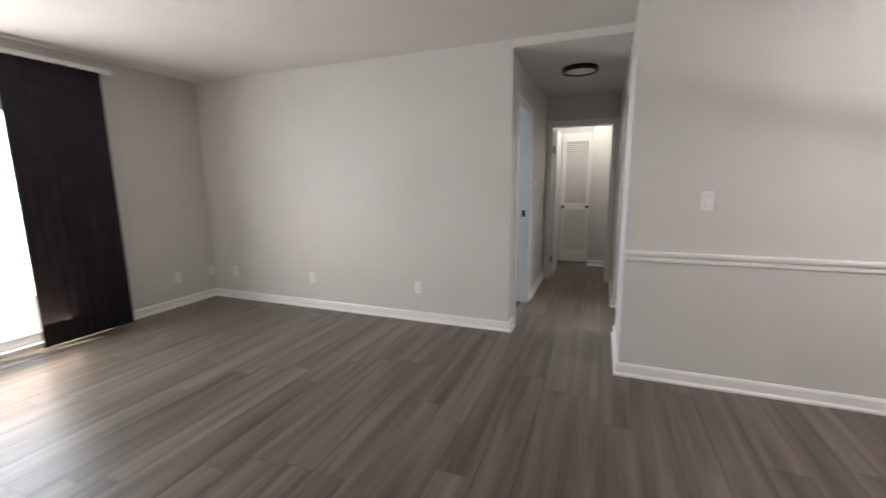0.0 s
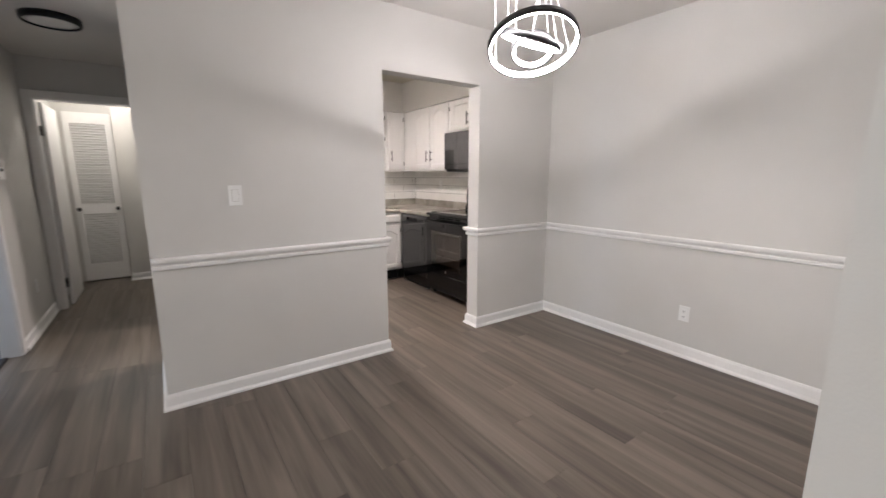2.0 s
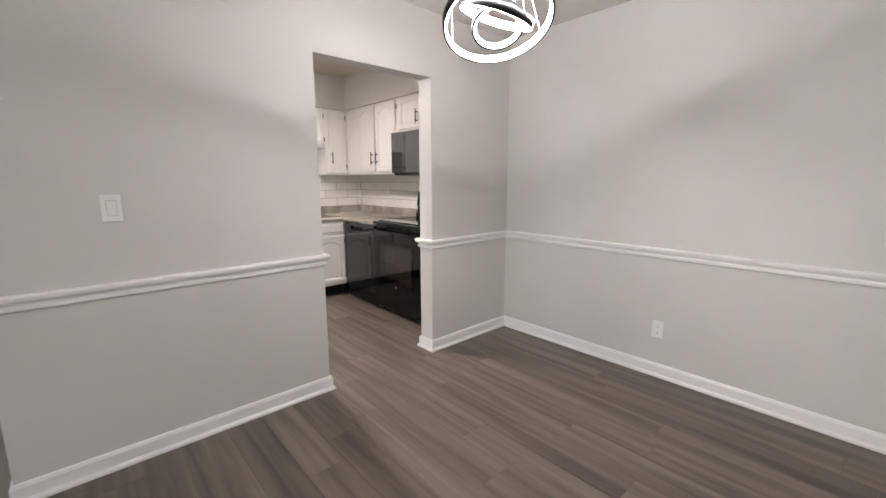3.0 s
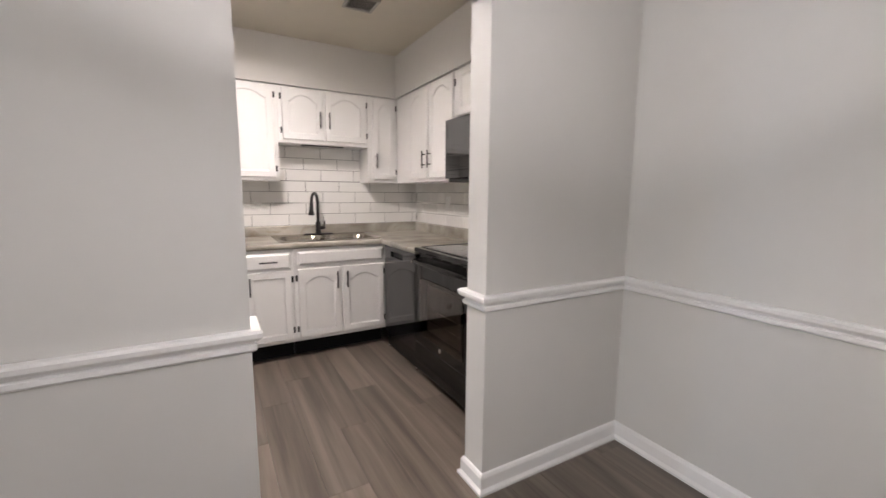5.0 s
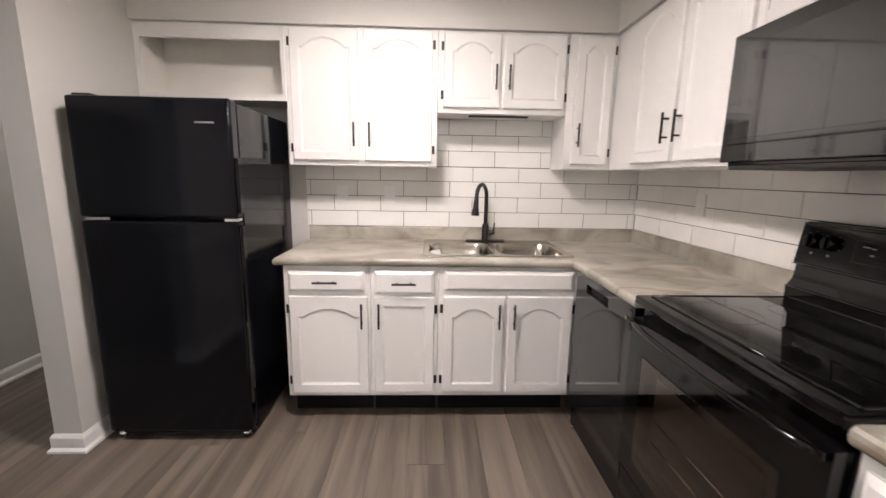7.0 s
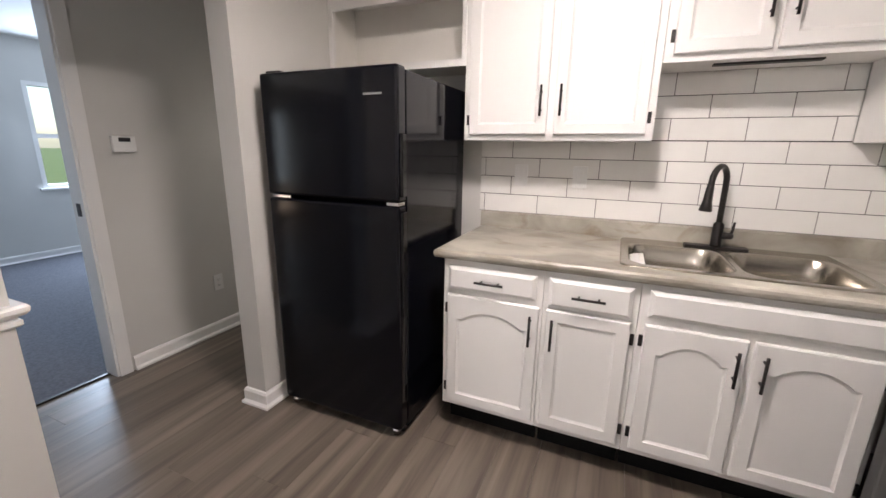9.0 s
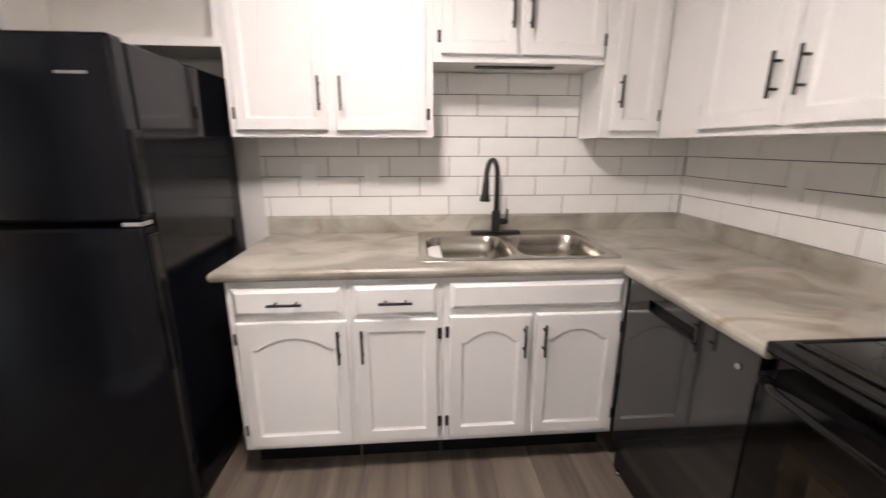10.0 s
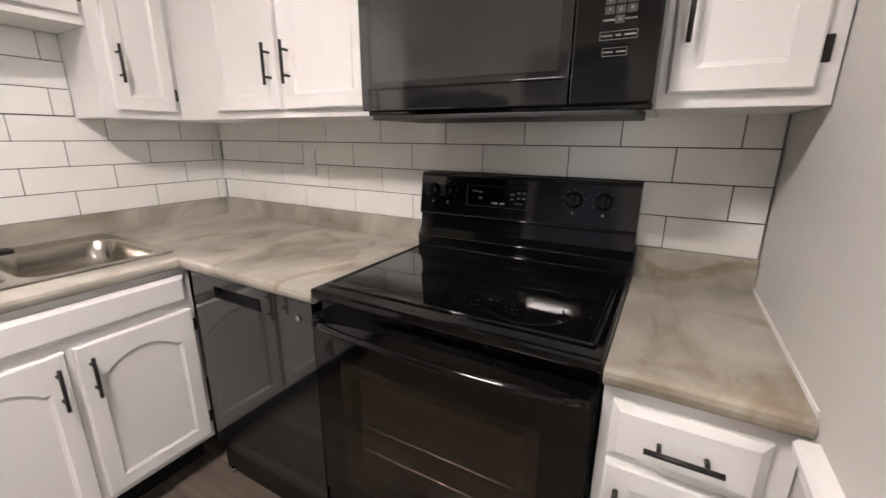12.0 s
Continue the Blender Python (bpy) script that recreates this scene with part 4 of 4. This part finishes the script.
def stove():
    s = thing("electric_stove", "glossy black electric range with ceramic glass cooktop", "stove", pose(4.45, 6.3, 0, 0, 0, -90))
    w = .755
    part("body", boxes((0, w, .03, .62, .05, .905), bevel=.003), BLACK, s)
    top = bmesh.new()
    box(top, -.003, w + .003, -.01, .57, .895, .925, .008)
    part("cooktop_rim", top, BLACK, s)
    part("cooktop_glass", boxes((.03, w - .03, .05, .555, .9252, .928), bevel=.001), BLACKGLASS, s, "mirror-black ceramic glass")
    for cx, cy, r in ((.2, .17, .105), (.56, .18, .115), (.2, .42, .08), (.56, .42, .08)):
        n = 56
        b = bmesh.new()
        R = [[b.verts.new((cx + q * math.cos(2 * math.pi * k / n), cy + q * math.sin(2 * math.pi * k / n), .9284)) for k in range(n)] for q in (r, r + .0018)]
        for k in range(n):
            b.faces.new((R[0][k], R[0][(k + 1) % n], R[1][(k + 1) % n], R[1][k]))
        part("burner_mark", b, BURNER, s, "thin grey burner circle")
    for a, b in (((.022, .042, .927), (w - .022, .042, .927)), ((.022, .042, .927), (.022, .54, .927)), ((w - .022, .042, .927), (w - .022, .54, .927)), ((.022, .54, .929), (w - .022, .54, .929))):
        tb = bmesh.new()
        tube(tb, [a, b], .0045, 12)
        part("cooktop_trim", tb, BLACK, s, "glossy rounded trim round the glass")
    # backguard: a lower step and a leaning control panel
    bg = bmesh.new()
    prof = [(.545, .9255), (.64, .9255), (.64, 1.2), (.592, 1.2), (.578, 1.19), (.56, 1.055), (.572, 1.045), (.566, .995), (.545, .965)]
    a = [bg.verts.new((0, y, z)) for y, z in prof]
    b2 = [bg.verts.new((w, y, z)) for y, z in prof]
    k = len(prof)
    for i in range(k):
        bg.faces.new((a[i], a[(i + 1) % k], b2[(i + 1) % k], b2[i]))
    bg.faces.new(a)
    bg.faces.new(b2[::-1])
    back = part("backguard", bg, BLACK, s)
    for y, z in ((.545, .967), (.5605, 1.053), (.58, 1.193)):
        tb = bmesh.new()
        tube(tb, [(.003, y, z), (w - .003, y, z)], .005, 12)
        part("edge_bead", tb, BLACK, back, "glossy rounded edge")
    lean = math.degrees(math.atan2(.018, .135))
    pm = Matrix.Translation((0, .569, 1.1225)) @ pose(0, 0, 0, -lean)

    def panel_piece(name, bm, material, label=""):
        o = part(name, bm, material, back, label)
        o.matrix_basis = pm
        return o
    panel_piece("display_panel", boxes((.195, .43, -.0025, .0005, -.028, .04), bevel=.001), BLACKGLASS, "glossy display panel")
    for x, z, l, h in ((.225, .022, .01, .002), (.246, .02, .006, .002), (.246, -.001, .006, .003), (.3, -.016, .01, .003), (.328, -.016, .008, .003), (.362, .018, .008, .002),
                       (.385, .024, .005, .0025), (.403, .024, .005, .0025), (.385, .006, .005, .0025), (.403, .006, .005, .0025), (.362, .002, .005, .0025), (.385, -.012, .014, .001)):
        panel_piece("printing", boxes((x - l, x + l, -.0035, -.0024, z - h, z + h)), PRINT)
    for x0, x1, a, b in ((.192, .433, .0405, .042), (.192, .433, -.0305, -.029), (.192, .1935, -.029, .0405), (.4315, .433, -.029, .0405)):
        panel_piece("panel_border", boxes((x0, x1, -.003, .0005, a, b)), MATTEBLACK)
    for x in (.055, .115, .565, .655):
        kb = bmesh.new()
        tube(kb, [(x, .001, .015), (x, -.012, .015), (x, -.022, .015), (x, -.024, .015)], [.026, .025, .022, .018], 24)
        box(kb, x - .005, x + .005, -.032, -.02, -.006, .036, .002)
        panel_piece("knob", kb, BLACK, "black control knob")
        panel_piece("printing", boxes((x - .003, x + .003, -.0022, .0004, -.03, -.022)), PRINT)
        for k in range(7):
            a = radians(-120 + 40 * k)
            px, pz = x + .034 * math.sin(a), .015 + .034 * math.cos(a)
            panel_piece("dial_mark", boxes((px - .0012, px + .0012, -.0012, .0004, pz - .0012, pz + .0012)), PRINT)
    # vented strip under the cooktop
    me = mesh_of("vent_slot", boxes((-.003, .003, -.0015, .001, -.008, .008)), DARKGAP)
    for x0 in (.2, .34, .5):
        for i in range(12 if x0 < .5 else 9):
            v = new("vent_slot", me)
            v.parent = s
            v.matrix_basis = pose(x0 + i * .0095, .03, .872)
    part("drawer", boxes((.004, w - .004, -.005, .03, .055, .255), bevel=.006), BLACK, s)
    dz0, dz1 = .262, .85
    wx0, wx1, wz0, wz1 = .13, w - .13, .36, .7
    dr = ring_frame(.004, w - .004, dz0, dz1, wx0, wx1, wz0, wz1, -.012, .028)
    door = part("oven_door", dr, BLACK, s)
    part("door_glass", boxes((wx0 - .03, wx1 + .03, -.0155, -.0125, wz0 - .03, wz1 + .03), bevel=.001), OVENGLASS, door, "smoked oven window")
    part("oven_liner", boxes((wx0, wx1, .0285, .0295, wz0, wz1)), OVENLINER, s)
    for z in (.45, .53):
        rk = bmesh.new()
        tube(rk, [(wx0 + .002, .012, z), (wx1 - .002, .012, z)], .0028, 8)
        part("rack_wire", rk, CHROME, s, "bright oven rack wire")
    hb = bmesh.new()
    n = 16
    pts = []
    for i in range(n + 1):
        u = i / n
        pts.append((.02 + (w - .04) * u, -.02 - .035 * math.sin(math.pi * u) ** .5, .835))
    tube(hb, pts, .0095, 12)
    box(hb, .012, .04, -.03, -.01, .825, .845, .003)
    box(hb, w - .04, w - .012, -.03, -.01, .825, .845, .003)
    part("handle", hb, BLACK, door, "bowed black handle")
    bd = bmesh.new()
    disc(bd, (w / 2, -.011, .3), (0, -1, 0), .014, .003, 18, .001)
    part("badge", bd, CHROME, door, "small oval silver badge")
    for x in (.04, w - .04):
        f = bmesh.new()
        disc(f, (x, .08, 0), (0, 0, 1), .02, .052, 12)
        part("foot", f, MATTEBLACK, s)


stove()


def microwave():
    m = thing("microwave", "black over-the-range microwave under the cabinet", "microwave", pose(4.675, 6.288, 0, 0, 0, -90))
    w, z0, z1 = .758, 1.385, 1.798
    part("case", boxes((.002, w - .002, .03, .42, z0, z1), bevel=.003), BLACK, m)
    dw = .585
    dr = part("door", boxes((.002, dw, 0, .03, z0 + .012, z1 - .004), bevel=.004), GREYGLASS, m, "glossy smoked glass door")
    part("window", boxes((.05, dw - .025, -.002, .001, z0 + .085, z1 - .05), bevel=.001), MESHGLASS, dr, "grey mesh window")
    part("door_ridge", boxes((.03, dw - .012, -.004, .001, z0 + .066, z0 + .071), bevel=.001), BLACK, dr, "thin glossy ridge")
    pn = part("control_panel", boxes((dw + .003, w - .002, 0, .03, z0 + .012, z1 - .004), bevel=.004), BLACK, m)
    part("display", boxes((dw + .03, w - .03, -.0015, .001, z1 - .09, z1 - .05)), BLACKGLASS, pn)
    keys = ["1", "2", "3", "4", "5", "6", "7", "8", "9", "0"]
    cx = [dw + .071, dw + .092, dw + .113]
    kz = [1.612, 1.594, 1.576]
    for i, kx in enumerate(keys):
        x, z = (cx[i % 3], kz[i // 3]) if i < 9 else (cx[1], 1.558)
        key = part("key", boxes((x - .009, x + .009, -.0012, .001, z - .0075, z + .0075), bevel=.0004), MATTEBLACK, pn)
        writing("digit", kx, .009, PRINT, key, Matrix.Translation((x, -.0018, z)) @ pose(0, 0, 0, 90))
    for x0, x1, a, b in ((dw + .056, dw + .128, 1.521, 1.537), (dw + .064, dw + .112, 1.49, 1.506)):
        frm = bmesh.new()
        for r in ((x0, x1, a, a + .0009), (x0, x1, b - .0009, b), (x0, x0 + .0009, a, b), (x1 - .0009, x1, a, b)):
            box(frm, r[0], r[1], -.0012, .001, r[2], r[3])
        part("key_outline", frm, PRINT, pn, "pale key outline")
    for x, z, l in ((.07, 1.529, .011), (.092, 1.529, .005), (.114, 1.529, .011), (.076, 1.498, .009), (.1, 1.498, .009), (.071, 1.558, .011), (.113, 1.558, .011)):
        part("printing", boxes((dw + x - l, dw + x + l, -.0014, .001, z - .0016, z + .0016)), PRINT, pn)
    part("vent_grille", boxes((.03, w - .03, .012, .3, z0 - .012, z0), bevel=.002), MATTEBLACK, m)


microwave()


# ---------------------------------------------------------------- outside things
def fence():
    f = thing("fence", "weathered brown board fence beyond the lawn", "fence")
    me = mesh_of("board", boxes((-.01, .01, -.07, .07, -.14, 1.7), bevel=.004), FENCE)
    for i in range(70):
        b = new("board", me)
        b.parent = f
        b.matrix_basis = pose(-11.0 + .006 * (i % 3), -3 + i * .147, .0)
    part("rail", boxes((-10.985, -10.94, -3.1, 7.2, .4, .49), (-10.985, -10.94, -3.1, 7.2, 1.2, 1.29)), FENCE, f)


fence()


# ---------------------------------------------------------------- pieces: tiles and planks
def tiles():
    tw, th, pitch_x, pitch_z = .3015, .0975, .3045, .1005
    full = mesh_of("tile", boxes((0, tw, -.006, 0, 0, th), bevel=.0012), TILE)
    cut = {}

    def tile(root, x, z, w, h):
        key = (round(w, 3), round(h, 3))
        if key == (round(tw, 3), round(th, 3)):
            me = full
        else:
            if key not in cut:
                cut[key] = mesh_of("tile", boxes((0, w, -.006, 0, 0, h), bevel=.0012), TILE)
            me = cut[key]
        o = new("tile", me)
        o.parent = root
        o.matrix_basis = pose(x, 0, z)

    def field(root, x0, x1, z0, z1, shift):
        r = 0
        z = z0
        while z < z1 - .012:
            h = min(th, z1 - z)
            x = x0 - ((shift + (r % 2) * .5) % 1.0) * pitch_x
            while x < x1 - .003:
                a, b = max(x, x0), min(x + tw, x1)
                if b - a > .012:
                    tile(root, a, z, b - a, h)
                x += pitch_x
            z += pitch_z
            r += 1

    n = thing("backsplash", "white subway tile backsplash with dark grout above the sink", "backsplash", pose(0, 7.624, 0), kind="structure")
    part("grout", boxes((2.885, 5.09, -.0035, .005, 1.0, UZ0 - .001), (3.7365, 4.4875, -.0035, .005, UZ0 - .001, 1.699)), GROUT, n, "dark grout bed")
    part("corner_caulk", boxes((5.081, 5.0885, -.0105, -.003, 1.001, 1.389)), TILE, n, "white corner caulk")
    field(n, 2.885, 5.0865, 1.002, 1.395, .906)
    field(n, 3.738, 4.487, 1.4, 1.699, .745)
    e = thing("backsplash", "white subway tile backsplash with dark grout behind the stove", "backsplash", pose(5.094, 7.622, 0, 0, 0, -90), kind="structure")
    part("grout", boxes((0, 2.39, -.0035, .005, 1.0, UZ0 - .001)), GROUT, e, "dark grout bed")
    field(e, .0048, 2.388, 1.002, 1.395, .955)
    for x in (3.12, 3.43):
        wall_plate("outlet", pose(x, 7.6175, 1.21), "white outlet plate set into the white tile", "outlet", slot=DIFFUSER)
    wall_plate("outlet", pose(5.0875, 6.95, 1.21, 0, 0, -90), "white outlet plate set into the white tile", "outlet", slot=DIFFUSER)


tiles()


def planks():
    w, gap, ln = .18, .0005, 1.22
    def plank_mesh(length):
        return mesh_of("plank", boxes((gap, w - gap, gap, length - gap, -.012, 0.0), bevel=.0008), PLANK)
    meshes = {}
    rest = bmesh.new()
    rng = random.Random(4)
    x = -2.7
    while x < 5.05:
        y = -.35 - rng.random() * ln
        top = 5.7 if x + w < .93 else (9.14 if x < 1.9 else 7.72)
        while y < top - .02:
            a, b = max(y, -.36), min(y + ln, top)
            if b - a > .02:
                if y > .55 or x > .8:
                    key = round(b - a, 3)
                    if key not in meshes:
                        meshes[key] = plank_mesh(b - a)
                    o = new("plank", meshes[key])
                    o.parent = floor
                    o.matrix_basis = pose(x, a, 0)
                else:
                    box(rest, x + gap, x + w - gap, a + gap, b - gap, -.012, 0)
            y += ln
        x += w
    p = part("planks", rest, PLANK, floor)
    tagged(p, kind="stuff")


planks()
